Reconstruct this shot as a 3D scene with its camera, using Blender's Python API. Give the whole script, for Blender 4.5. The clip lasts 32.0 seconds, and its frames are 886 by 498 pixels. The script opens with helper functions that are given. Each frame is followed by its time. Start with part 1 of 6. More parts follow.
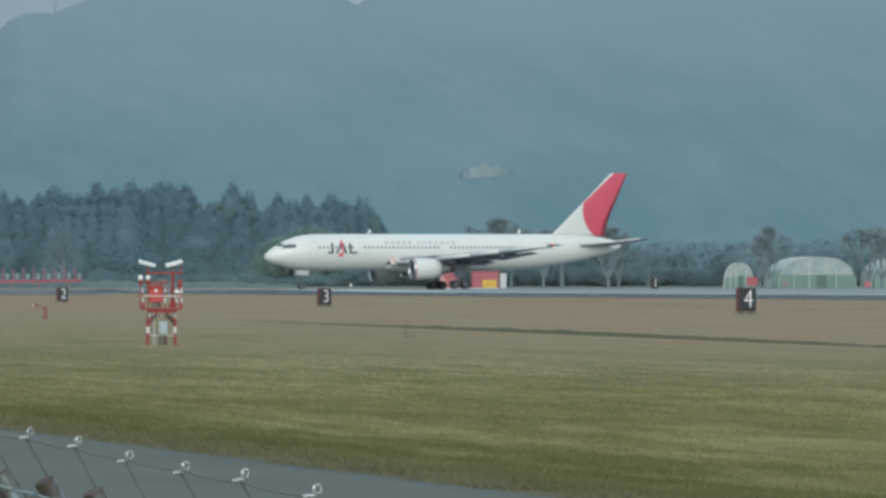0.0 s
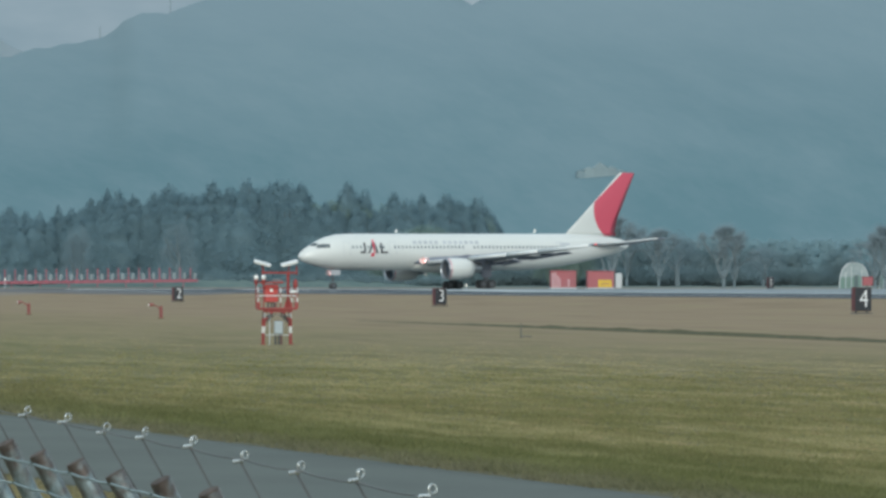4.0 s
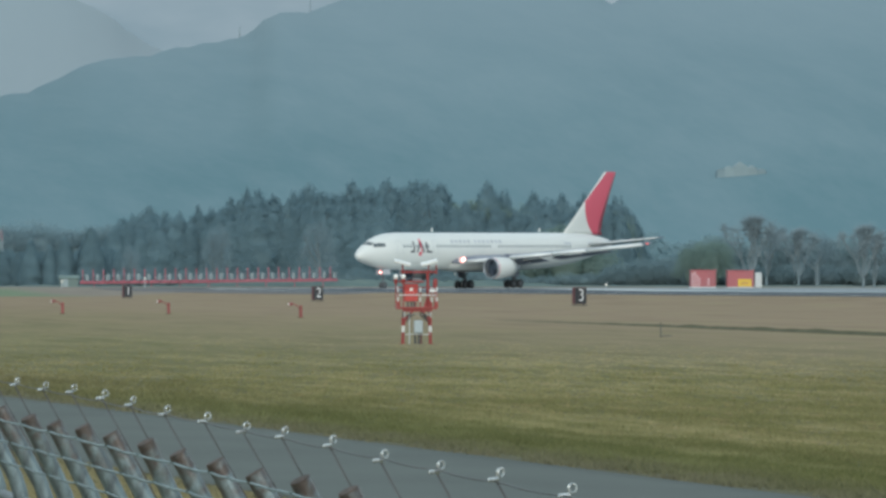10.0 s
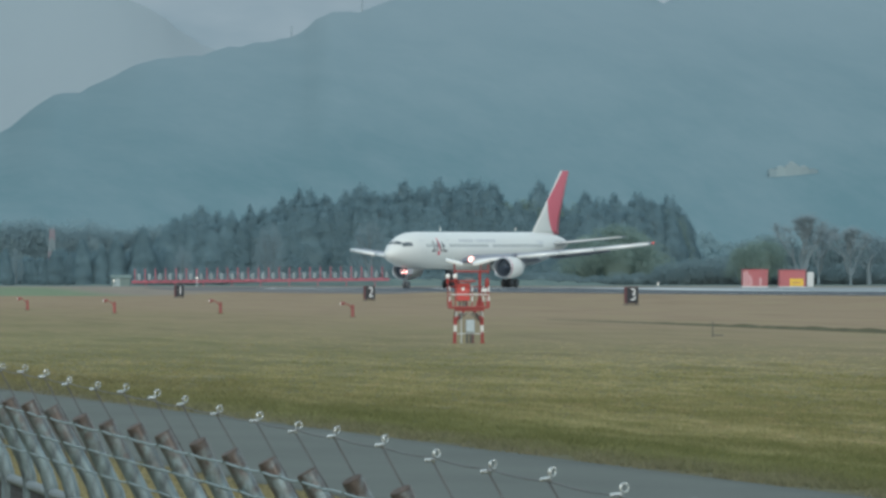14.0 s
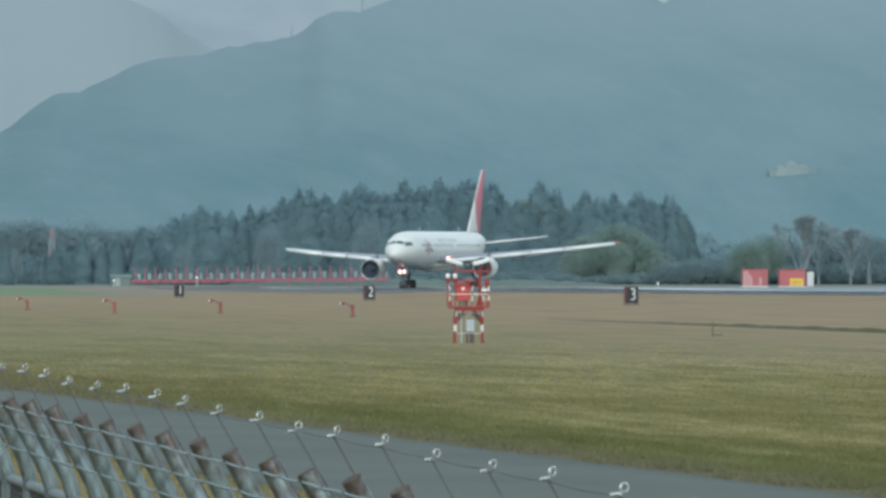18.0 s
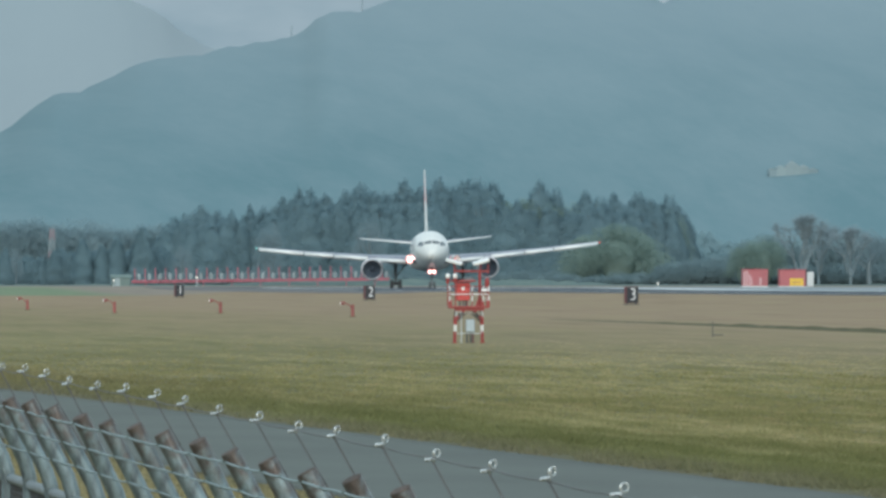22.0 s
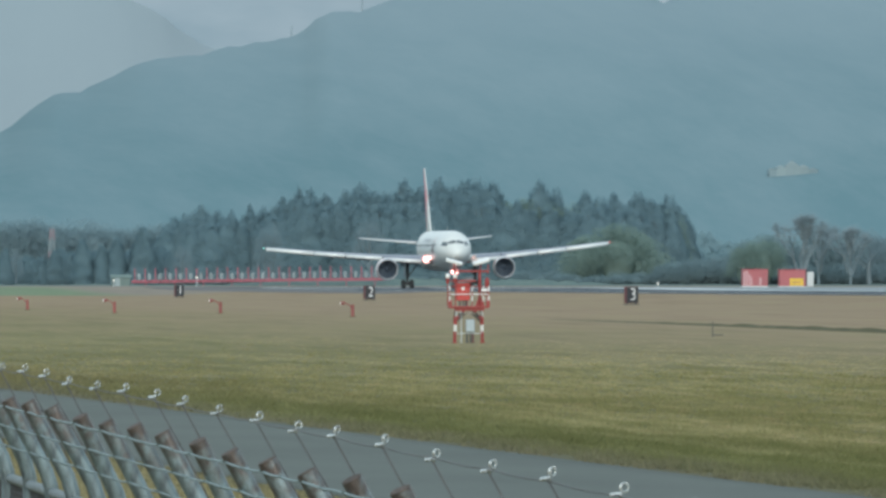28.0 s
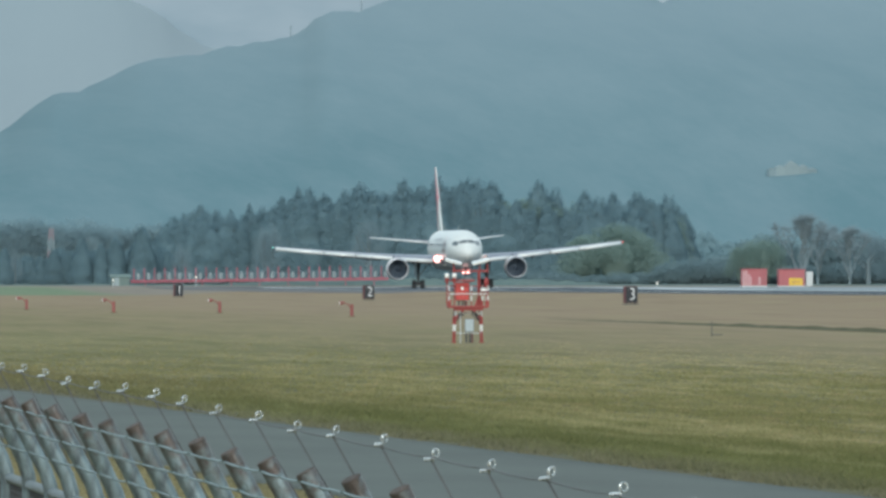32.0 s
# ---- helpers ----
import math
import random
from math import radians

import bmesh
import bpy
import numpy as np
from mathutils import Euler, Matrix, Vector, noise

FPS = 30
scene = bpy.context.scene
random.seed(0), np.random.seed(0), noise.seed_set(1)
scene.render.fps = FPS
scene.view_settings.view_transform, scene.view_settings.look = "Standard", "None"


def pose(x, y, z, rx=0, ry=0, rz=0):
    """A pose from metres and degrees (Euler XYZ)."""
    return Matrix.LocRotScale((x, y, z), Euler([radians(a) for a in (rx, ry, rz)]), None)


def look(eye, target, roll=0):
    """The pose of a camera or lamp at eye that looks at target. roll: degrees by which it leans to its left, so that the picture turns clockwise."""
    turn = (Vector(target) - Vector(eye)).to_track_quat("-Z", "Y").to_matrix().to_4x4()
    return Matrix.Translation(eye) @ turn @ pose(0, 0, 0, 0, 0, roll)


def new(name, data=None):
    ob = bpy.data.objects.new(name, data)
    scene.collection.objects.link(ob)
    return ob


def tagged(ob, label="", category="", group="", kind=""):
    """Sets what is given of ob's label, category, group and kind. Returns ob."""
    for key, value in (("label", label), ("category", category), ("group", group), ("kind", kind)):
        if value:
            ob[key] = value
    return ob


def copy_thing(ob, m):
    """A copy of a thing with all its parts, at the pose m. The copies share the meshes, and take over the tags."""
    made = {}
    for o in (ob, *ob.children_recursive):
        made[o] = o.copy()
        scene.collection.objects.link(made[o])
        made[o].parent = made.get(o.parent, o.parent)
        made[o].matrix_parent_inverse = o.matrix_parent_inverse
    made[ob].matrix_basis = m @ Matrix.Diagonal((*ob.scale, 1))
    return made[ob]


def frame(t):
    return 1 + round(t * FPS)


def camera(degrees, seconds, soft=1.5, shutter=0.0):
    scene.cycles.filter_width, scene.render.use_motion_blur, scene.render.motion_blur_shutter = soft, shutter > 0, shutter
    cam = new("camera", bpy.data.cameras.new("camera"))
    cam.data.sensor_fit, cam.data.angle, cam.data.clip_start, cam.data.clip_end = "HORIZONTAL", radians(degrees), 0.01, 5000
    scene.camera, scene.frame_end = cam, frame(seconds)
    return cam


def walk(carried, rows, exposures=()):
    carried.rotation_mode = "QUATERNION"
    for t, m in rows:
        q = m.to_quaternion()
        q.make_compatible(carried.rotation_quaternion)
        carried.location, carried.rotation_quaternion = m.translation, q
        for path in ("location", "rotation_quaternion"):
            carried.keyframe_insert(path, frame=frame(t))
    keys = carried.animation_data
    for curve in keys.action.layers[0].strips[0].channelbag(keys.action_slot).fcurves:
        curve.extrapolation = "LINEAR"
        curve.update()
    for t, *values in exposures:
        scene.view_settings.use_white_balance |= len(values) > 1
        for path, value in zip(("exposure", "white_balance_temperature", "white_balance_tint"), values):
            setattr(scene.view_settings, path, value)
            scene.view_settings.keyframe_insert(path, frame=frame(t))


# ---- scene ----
# The airfield is laid out along its runway: x is metres to the right of the camera's line, y metres down the runway.
PAN = [(0, 5.401, 0.0655), (0.5, 5.369, 0.0675), (1, 5.291, 0.0645), (1.5, 5.228, 0.0655), (2, 5.156, 0.0645), (2.5, 5.103, 0.0645), (3,
       5.073, 0.0605), (3.5, 5.031, 0.0625), (5.5, 4.851, 0.0640), (6, 4.807, 0.0620), (6.5, 4.732, 0.0640), (7, 4.691, 0.0630), (7.5,
       4.663, 0.0610), (8, 4.616, 0.0600), (8.5, 4.594, 0.0600), (9, 4.563, 0.0600), (9.5, 4.533, 0.0620), (10, 4.477, 0.0620), (10.5,
       4.430, 0.0620), (11, 4.380, 0.0610), (11.5, 4.342, 0.0590), (12, 4.280, 0.0590), (12.5, 4.286, 0.0590), (13, 4.286, 0.0590), (14,
       4.289, 0.0600), (14.5, 4.289, 0.0590), (19, 4.289, 0.0590), (25.5, 4.289, 0.0590), (27.5, 4.289, 0.0590), (32, 4.292, 0.0580)]
EYE = 2.9
cam = camera(3.2076, 32.0, soft=3.0)
walk(cam, [(t, pose(0, 0, EYE, 90 + tilt, 0, -turn)) for t, turn, tilt in PAN], [(0, -0.02, 6250, 7.8), (6, 0.02, 6250, 7.8), (13.5, 0.0, 6250, 7.8), (17, 0.075, 6250, 7.8), (19, 0.185, 6250, 7.8), (32, 0.185, 6250, 7.8)])

# ---- sky and sun ----
world = bpy.data.worlds.new("overcast_sky")
scene.world = world
world.use_nodes = True
wn, wl = world.node_tree.nodes, world.node_tree.links
wn.clear()
sky = wn.new("ShaderNodeTexSky")
sky.sky_type, sky.sun_disc = "NISHITA", False
sky.sun_elevation, sky.sun_rotation = radians(21), radians(188)
sky.dust_density, sky.air_density, sky.altitude = 3.0, 1.2, 200
veil = wn.new("ShaderNodeMixRGB")
veil.inputs[0].default_value = 0.75
veil.inputs[2].default_value = (5.6, 6.6, 7.0, 1)
back = wn.new("ShaderNodeBackground")
back.inputs[1].default_value = 0.147
wout = wn.new("ShaderNodeOutputWorld")
wl.new(sky.outputs[0], veil.inputs[1])
wl.new(veil.outputs[0], back.inputs[0])
wl.new(back.outputs[0], wout.inputs[0])
sun = new("sun", bpy.data.lights.new("sun", "SUN"))
sun.data.energy, sun.data.angle, sun.data.color = 1.4, radians(26), (1.0, 0.97, 0.92)
sun.matrix_world = look((-12, -85, 33), (0, 0, 0))


# ---- materials ----
def node(nt, kind, **inputs):
    n = nt.nodes.new(kind)
    for k, v in inputs.items():
        n.inputs[k.replace("_", " ")].default_value = v
    return n


def mat(name, colour, rough=0.6, metal=0.0, other=None, scale=3.0, stretch=(1, 1, 1), bump=0.0, fine=12.0, spread=0.15, glow=0.0, spec=0.5):
    """A surface of two mingled colours at two scales, with fine relief."""
    m = bpy.data.materials.new(name)
    m.use_nodes = True
    nt = m.node_tree
    bsdf = nt.nodes["Principled BSDF"]
    bsdf.inputs["Roughness"].default_value = rough
    bsdf.inputs["Metallic"].default_value = metal
    bsdf.inputs["Specular IOR Level"].default_value = spec
    co = node(nt, "ShaderNodeTexCoord")
    mp = node(nt, "ShaderNodeMapping", Scale=stretch)
    nt.links.new(co.outputs["Object"], mp.inputs[0])
    n1 = node(nt, "ShaderNodeTexNoise", Scale=scale, Detail=5.0, Roughness=0.6)
    n2 = node(nt, "ShaderNodeTexNoise", Scale=scale * fine, Detail=3.0)
    for n in (n1, n2):
        nt.links.new(mp.outputs[0], n.inputs["Vector"])
    rnd = node(nt, "ShaderNodeNewGeometry")
    inf = node(nt, "ShaderNodeObjectInfo")
    mix = node(nt, "ShaderNodeMixRGB")
    mix.inputs[1].default_value = (*colour, 1)
    o = other or tuple(c * 0.8 for c in colour)
    mix.inputs[2].default_value = (*o, 1)
    ramp = node(nt, "ShaderNodeMapRange")
    ramp.inputs[1].default_value, ramp.inputs[2].default_value = 0.35, 0.68
    nt.links.new(n1.outputs["Fac"], ramp.inputs[0])
    nt.links.new(ramp.outputs[0], mix.inputs[0])
    hsv = node(nt, "ShaderNodeHueSaturation")
    add = node(nt, "ShaderNodeMath")
    add.operation = "ADD"
    nt.links.new(rnd.outputs["Random Per Island"], add.inputs[0])
    nt.links.new(inf.outputs["Random"], add.inputs[1])
    add2 = node(nt, "ShaderNodeMath")
    add2.operation = "ADD"
    nt.links.new(add.outputs[0], add2.inputs[0])
    nt.links.new(n2.outputs["Fac"], add2.inputs[1])
    val = node(nt, "ShaderNodeMapRange")
    val.inputs[1].default_value, val.inputs[2].default_value = 0.4, 2.1
    val.inputs[3].default_value, val.inputs[4].default_value = 1 - spread, 1 + spread
    nt.links.new(add2.outputs[0], val.inputs[0])
    nt.links.new(val.outputs[0], hsv.inputs["Value"])
    nt.links.new(mix.outputs[0], hsv.inputs["Color"])
    nt.links.new(hsv.outputs[0], bsdf.inputs["Base Color"])
    if bump:
        b = node(nt, "ShaderNodeBump", Strength=bump, Distance=0.05)
        nt.links.new(n2.outputs["Fac"], b.inputs["Height"])
        nt.links.new(b.outputs[0], bsdf.inputs["Normal"])
    if glow:
        bsdf.inputs["Emission Color"].default_value = (*colour, 1)
        bsdf.inputs["Emission Strength"].default_value = glow
    return m


def thin(nt, colour):
    both = node(nt, "ShaderNodeMixShader")
    both.inputs[0].default_value = 0.5
    a, b = node(nt, "ShaderNodeBsdfDiffuse"), node(nt, "ShaderNodeBsdfTranslucent")
    for k, n in ((1, a), (2, b)):
        nt.links.new(colour, n.inputs[0])
        nt.links.new(n.outputs[0], both.inputs[k])
    nt.links.new(both.outputs[0], nt.nodes["Material Output"].inputs["Surface"])


def grass_material(name, leaf):
    """Turf: olive green by the perimeter road, drier and browner towards the runway, green again past its end."""
    m = bpy.data.materials.new(name)
    m.use_nodes = True
    nt = m.node_tree
    bsdf = nt.nodes["Principled BSDF"]
    bsdf.inputs["Roughness"].default_value = 0.9
    bsdf.inputs["Specular IOR Level"].default_value = 0.15
    geo = node(nt, "ShaderNodeNewGeometry")
    sep = node(nt, "ShaderNodeSeparateXYZ")
    nt.links.new(geo.outputs["Position"], sep.inputs[0])

    def noise_at(scale, stretch, detail=4.0):
        mp = node(nt, "ShaderNodeMapping", Scale=stretch)
        nt.links.new(geo.outputs["Position"], mp.inputs[0])
        n = node(nt, "ShaderNodeTexNoise", Scale=scale, Detail=detail, Roughness=0.6)
        nt.links.new(mp.outputs[0], n.inputs["Vector"])
        return n.outputs["Fac"]

    def ranged(src, a, b, c=0.0, d=1.0):
        n = node(nt, "ShaderNodeMapRange")
        n.inputs[1].default_value, n.inputs[2].default_value, n.inputs[3].default_value, n.inputs[4].default_value = a, b, c, d
        nt.links.new(src, n.inputs[0])
        return n.outputs[0]

    def math2(op, a, b):
        n = node(nt, "ShaderNodeMath")
        n.operation = op
        for i, s in enumerate((a, b)):
            if isinstance(s, (int, float)):
                n.inputs[i].default_value = s
            else:
                nt.links.new(s, n.inputs[i])
        return n.outputs[0]

    def mixed(f, a, b):
        n = node(nt, "ShaderNodeMixRGB")
        nt.links.new(f, n.inputs[0])
        for i, s in ((1, a), (2, b)):
            if isinstance(s, tuple):
                n.inputs[i].default_value = (*s, 1)
            else:
                nt.links.new(s, n.inputs[i])
        return n.outputs[0]

    big = noise_at(1.0, (0.05, 0.012, 0.0))
    mid = noise_at(1.0, (0.30, 0.022, 0.0))
    mid2 = noise_at(1.0, (0.10, 0.014, 0.0))
    small = noise_at(1.0, (6.0, 0.25, 0.0), 4.0)
    blot = noise_at(1.0, (1.1, 0.055, 0.0), 5.0)
    olive, lush, straw, dry, pale = TURF
    clump = noise_at(1.0, (2.8, 0.13, 0.0), 5.0)
    along = ranged(sep.outputs[1], 380.0, 640.0)
    near = mixed(ranged(math2("ADD", math2("MULTIPLY", along, 0.07), math2("ADD", math2("MULTIPLY", mid, 0.55), math2("MULTIPLY", blot, 0.45))), 0.44, 0.56), olive, straw)
    off = math2("SUBTRACT", sep.outputs[0], ranged(sep.outputs[1], 100.0, 520.0, 3.36, -3.11))
    edge = ranged(math2("ADD", off, math2("ADD", math2("MULTIPLY", math2("SUBTRACT", big, 0.5), 7.0), math2("MULTIPLY", math2("SUBTRACT", blot, 0.5), 6.0))), 21.5, 26.0)
    patch = ranged(math2("ADD", math2("MULTIPLY", mid2, 0.6), math2("MULTIPLY", mid, 0.4)), 0.50, 0.60)
    near = mixed(math2("MULTIPLY", patch, 0.8), near, DULL)
    belt = ranged(math2("ADD", off, math2("MULTIPLY", math2("SUBTRACT", big, 0.5), 20.0)), 26.0, 44.0, 0.5, 0.0)
    belt = math2("MULTIPLY", belt, math2("SUBTRACT", 1.0, along))
    near = mixed(math2("MULTIPLY", belt, ranged(math2("ADD", math2("MULTIPLY", mid, 0.5), math2("MULTIPLY", blot, 0.5)), 0.40, 0.62, 1.0, 0.1)), near, DULL)
    near = mixed(math2("MULTIPLY", ranged(clump, 0.54, 0.66), 0.55), near, RUSSET)
    near = mixed(math2("MULTIPLY", ranged(clump, 0.46, 0.36), 0.5), near, DULL)
    near = mixed(edge, mixed(ranged(sep.outputs[1], 300.0, 430.0), mixed(ranged(blot, 0.45, 0.62), lush, FRESHGREEN), SEDGE), near)
    far = mixed(ranged(math2("ADD", math2("MULTIPLY", mid2, 0.6), math2("MULTIPLY", mid, 0.4)), 0.35, 0.65), dry, pale)
    far = mixed(math2("MULTIPLY", ranged(math2("ADD", math2("MULTIPLY", mid, 0.5), math2("MULTIPLY", mid2, 0.5)), 0.50, 0.62), 0.45), far, straw)
    away = math2("SUBTRACT", 40.0, math2("DIVIDE", 18000.0, math2("MAXIMUM", sep.outputs[1], 450.0)))
    wob = math2("ADD", math2("ADD", sep.outputs[0], away), math2("MULTIPLY", math2("SUBTRACT", big, 0.5), 34.0))
    wob = math2("ADD", wob, math2("MULTIPLY", math2("SUBTRACT", blot, 0.5), 40.0))
    col = mixed(ranged(wob, 38.0, 94.0), near, far)
    crumbly = ranged(math2("ADD", off, math2("MULTIPLY", math2("SUBTRACT", clump, 0.5), 2.4)), 18.25, 20.2, 1.0, 0.0)
    col = mixed(math2("MULTIPLY", crumbly, 0.8), col, DIRT)
    strip = ranged(math2("ADD", off, NARROW), 13.0, 14.5)
    col = mixed(strip, VERGE, col)
    past = ranged(sep.outputs[1], 2040.0, 2075.0)
    col = mixed(past, col, mixed(ranged(sep.outputs[0], 112.0, 118.0), FARTURF, FARDULL))
    hsv = node(nt, "ShaderNodeHueSaturation")
    v = math2("MULTIPLY", ranged(small, 0.25, 0.75, 0.95, 1.05), ranged(mid, 0.3, 0.7, 0.90, 1.10))
    if leaf:
        v = math2("MULTIPLY", v, ranged(geo.outputs["Random Per Island"], 0.0, 1.0, 0.88, 1.12))
    if leaf:
        v = math2("MULTIPLY", v, 2.0)
    hsv.inputs["Saturation"].default_value = 0.84 if leaf else 1.0
    nt.links.new(v, hsv.inputs["Value"])
    nt.links.new(col, hsv.inputs["Color"])
    nt.links.new(hsv.outputs[0], bsdf.inputs["Base Color"])
    if leaf:
        thin(nt, hsv.outputs[0])
    return m


# olive, lush green, straw, dry brown, pale brown
TURF = ((0.127, 0.121, 0.041), (0.082, 0.086, 0.027), (0.190, 0.167, 0.074), (0.213, 0.155, 0.092), (0.277, 0.204, 0.130))
DULL, FRESHGREEN = (0.107, 0.102, 0.034), (0.103, 0.107, 0.038)
NARROW = 2.2
SEDGE = (0.112, 0.098, 0.042)
RUSSET, DIRT = (0.190, 0.140, 0.062), (0.098, 0.090, 0.056)
VERGE = (0.140, 0.122, 0.056)
FARTURF, FARDULL = (0.145, 0.195, 0.115), (0.215, 0.185, 0.150)
M_TURF = grass_material("turf", False)
M_BLADE = grass_material("grass_blades", True)
M_ASPHALT = mat("asphalt", (0.114, 0.130, 0.118), 0.95, other=(0.096, 0.110, 0.100), scale=0.3, stretch=(1, 0.2, 1), bump=0.2, fine=60, spec=0.15)
M_RUNWAY = mat("runway_asphalt", (0.085, 0.10, 0.115), 0.85, other=(0.065, 0.08, 0.095), scale=0.05, stretch=(2, 0.3, 1), fine=30, spec=0.12)
M_PALE = mat("pale_concrete", (0.17, 0.20, 0.21), 0.6, other=(0.14, 0.17, 0.18), scale=0.05, stretch=(2, 0.3, 1), fine=30, spec=0.3)
# pale colour that paints in the sky's sheen along the runway
M_CONCRETE = mat("pale_shimmer_strip", (0.46, 0.50, 0.50), 0.6, other=(0.36, 0.40, 0.41), scale=0.04, stretch=(1, 0.5, 1), fine=20)
M_SHOULDER = mat("grey_shoulder", (0.150, 0.150, 0.150), 0.9, other=(0.120, 0.122, 0.125), scale=0.06, stretch=(2, 0.3, 1), fine=20, spec=0.1)
M_SEDGE = mat("dark_sedge", (0.080, 0.079, 0.047), 0.95, other=(0.108, 0.102, 0.061), scale=0.5, spec=0.1)
M_LINE = mat("road_paint", (0.75, 0.77, 0.75), 0.6, other=(0.6, 0.62, 0.6), scale=0.8)
M_GALV = mat("galvanised_steel", (0.20, 0.25, 0.26), 0.55, 0.25, other=(0.12, 0.12, 0.115), scale=11, spread=0.2, bump=0.1)
M_POST = mat("galvanised_post", (0.20, 0.268, 0.284), 0.36, 0.5, other=(0.066, 0.080, 0.088), scale=24, stretch=(1, 1, 0.3), spread=0.36, bump=0.3)
nt = M_POST.node_tree
bs = nt.nodes["Principled BSDF"]
steel = bs.inputs["Base Color"].links[0].from_socket
co, sp, nz = node(nt, "ShaderNodeTexCoord"), node(nt, "ShaderNodeSeparateXYZ"), node(nt, "ShaderNodeTexNoise", Scale=26.0, Detail=4.0)
nt.links.new(co.outputs["Object"], sp.inputs[0])
sh = node(nt, "ShaderNodeVectorMath")
ob_info = node(nt, "ShaderNodeObjectInfo")
nt.links.new(co.outputs["Object"], sh.inputs[0])
nt.links.new(ob_info.outputs["Random"], sh.inputs[1])
nt.links.new(sh.outputs[0], nz.inputs["Vector"])
hi, wob, rust = node(nt, "ShaderNodeMath"), node(nt, "ShaderNodeMath"), node(nt, "ShaderNodeMixRGB")
hi.operation, wob.operation = "MULTIPLY_ADD", "MULTIPLY_ADD"
hi.inputs[1].default_value, hi.inputs[2].default_value = 6.0, -0.12
nt.links.new(sp.outputs[2], hi.inputs[0])
wob.inputs[1].default_value = 2.4
nt.links.new(nz.outputs["Fac"], wob.inputs[0])
nt.links.new(hi.outputs[0], wob.inputs[2])
wob.use_clamp = True
rust.inputs[2].default_value = (0.100, 0.084, 0.076, 1)
nt.links.new(wob.outputs[0], rust.inputs[0])
nt.links.new(steel, rust.inputs[1])
nt.links.new(rust.outputs[0], bs.inputs["Base Color"])
M_BRIGHT = mat("bright_zinc", (0.66, 0.69, 0.68), 0.25, 0.7, other=(0.26, 0.29, 0.29), scale=90, spread=0.25)
M_RUST = mat("rusty_steel", (0.092, 0.072, 0.062), 0.85, 0.1, other=(0.055, 0.047, 0.043), scale=30, spread=0.3, bump=0.3)
M_ROD = mat("dark_rod", (0.085, 0.095, 0.10), 0.6, 0.3, other=(0.085, 0.074, 0.068), scale=6)
M_WIRE = mat("zinc_wire", (0.18, 0.245, 0.25), 0.5, 0.3, other=(0.14, 0.195, 0.205), scale=20)
M_RED = mat("signal_red_paint", (0.27, 0.032, 0.031), 0.5, other=(0.215, 0.027, 0.027), scale=3)
M_CABINET = mat("bright_red_enamel", (0.40, 0.038, 0.034), 0.45, other=(0.36, 0.034, 0.031), scale=3)
M_ORANGE = mat("orange_red_paint", (0.285, 0.040, 0.036), 0.5, other=(0.23, 0.033, 0.031), scale=4)
# shelter red made pinker and weaker to carry haze
M_SHELTER = mat("hazed_shelter_red", (0.335, 0.098, 0.112), 0.7, other=(0.30, 0.115, 0.13), scale=0.5)
M_PINK = mat("pale_pink_panel", (0.50, 0.36, 0.38), 0.7, other=(0.42, 0.24, 0.26), scale=1.2)
# marker red weakened by haze put into the colour
M_MARKER = mat("hazed_marker_red", (0.245, 0.070, 0.066), 0.6, other=(0.20, 0.064, 0.061), scale=4)
M_WHITE = mat("white_paint", (0.78, 0.80, 0.79), 0.45, other=(0.68, 0.71, 0.71), scale=2)
# bank grass with haze mixed into the green
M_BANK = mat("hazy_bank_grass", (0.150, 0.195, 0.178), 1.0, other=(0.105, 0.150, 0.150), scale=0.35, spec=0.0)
M_GREYBOX = mat("grey_enamel", (0.50, 0.55, 0.57), 0.4, other=(0.44, 0.49, 0.51), scale=3)
M_DARK = mat("dark_metal", (0.055, 0.065, 0.075), 0.5, 0.3, other=(0.035, 0.04, 0.05), scale=5)
M_BLACK = mat("black_sign_face", (0.022, 0.026, 0.032), 0.5, other=(0.03, 0.034, 0.04), scale=4)
M_MAROON = mat("maroon_sign_case", (0.10, 0.028, 0.035), 0.5, other=(0.075, 0.022, 0.028), scale=4)
M_NUMERAL = mat("white_numeral", (0.82, 0.85, 0.86), 0.5, other=(0.75, 0.78, 0.8), scale=4)
# red paled to pink for haze over the far field
M_HAZED_RED = mat("hazed_red_paint", (0.41, 0.125, 0.165), 0.7, other=(0.36, 0.12, 0.155), scale=1)
M_PALEGREY = mat("pale_grey_paint", (0.31, 0.36, 0.385), 0.7, other=(0.30, 0.36, 0.385), scale=0.6)
# far walls and masts: distance haze is mixed into these base colours
M_HILLWALL = mat("hazed_white_wall", (0.200, 0.262, 0.280), 0.9, other=(0.186, 0.246, 0.264), scale=0.4)
M_HILLWING = mat("hazed_dim_wall", (0.164, 0.226, 0.248), 0.9, other=(0.156, 0.217, 0.240), scale=0.4)
# element white brought down by the same painted haze
M_ELEMENT = mat("hazed_white_element", (0.205, 0.250, 0.268), 0.8, other=(0.19, 0.235, 0.253), scale=0.6)
M_HAZYROOF = mat("hazed_pale_trim", (0.245, 0.305, 0.318), 0.9, other=(0.23, 0.29, 0.305), scale=0.6, spec=0.1)
M_HUT = mat("hazed_hut_wall", (0.150, 0.205, 0.195), 0.9, other=(0.140, 0.19, 0.185), scale=1, spec=0.1)
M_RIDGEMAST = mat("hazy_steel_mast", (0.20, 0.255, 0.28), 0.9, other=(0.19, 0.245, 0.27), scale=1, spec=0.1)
# mast red greyed by haze put into the paint
M_FARMAST = mat("hazed_mast_paint", (0.225, 0.195, 0.22), 0.8, other=(0.20, 0.18, 0.205), scale=0.4)
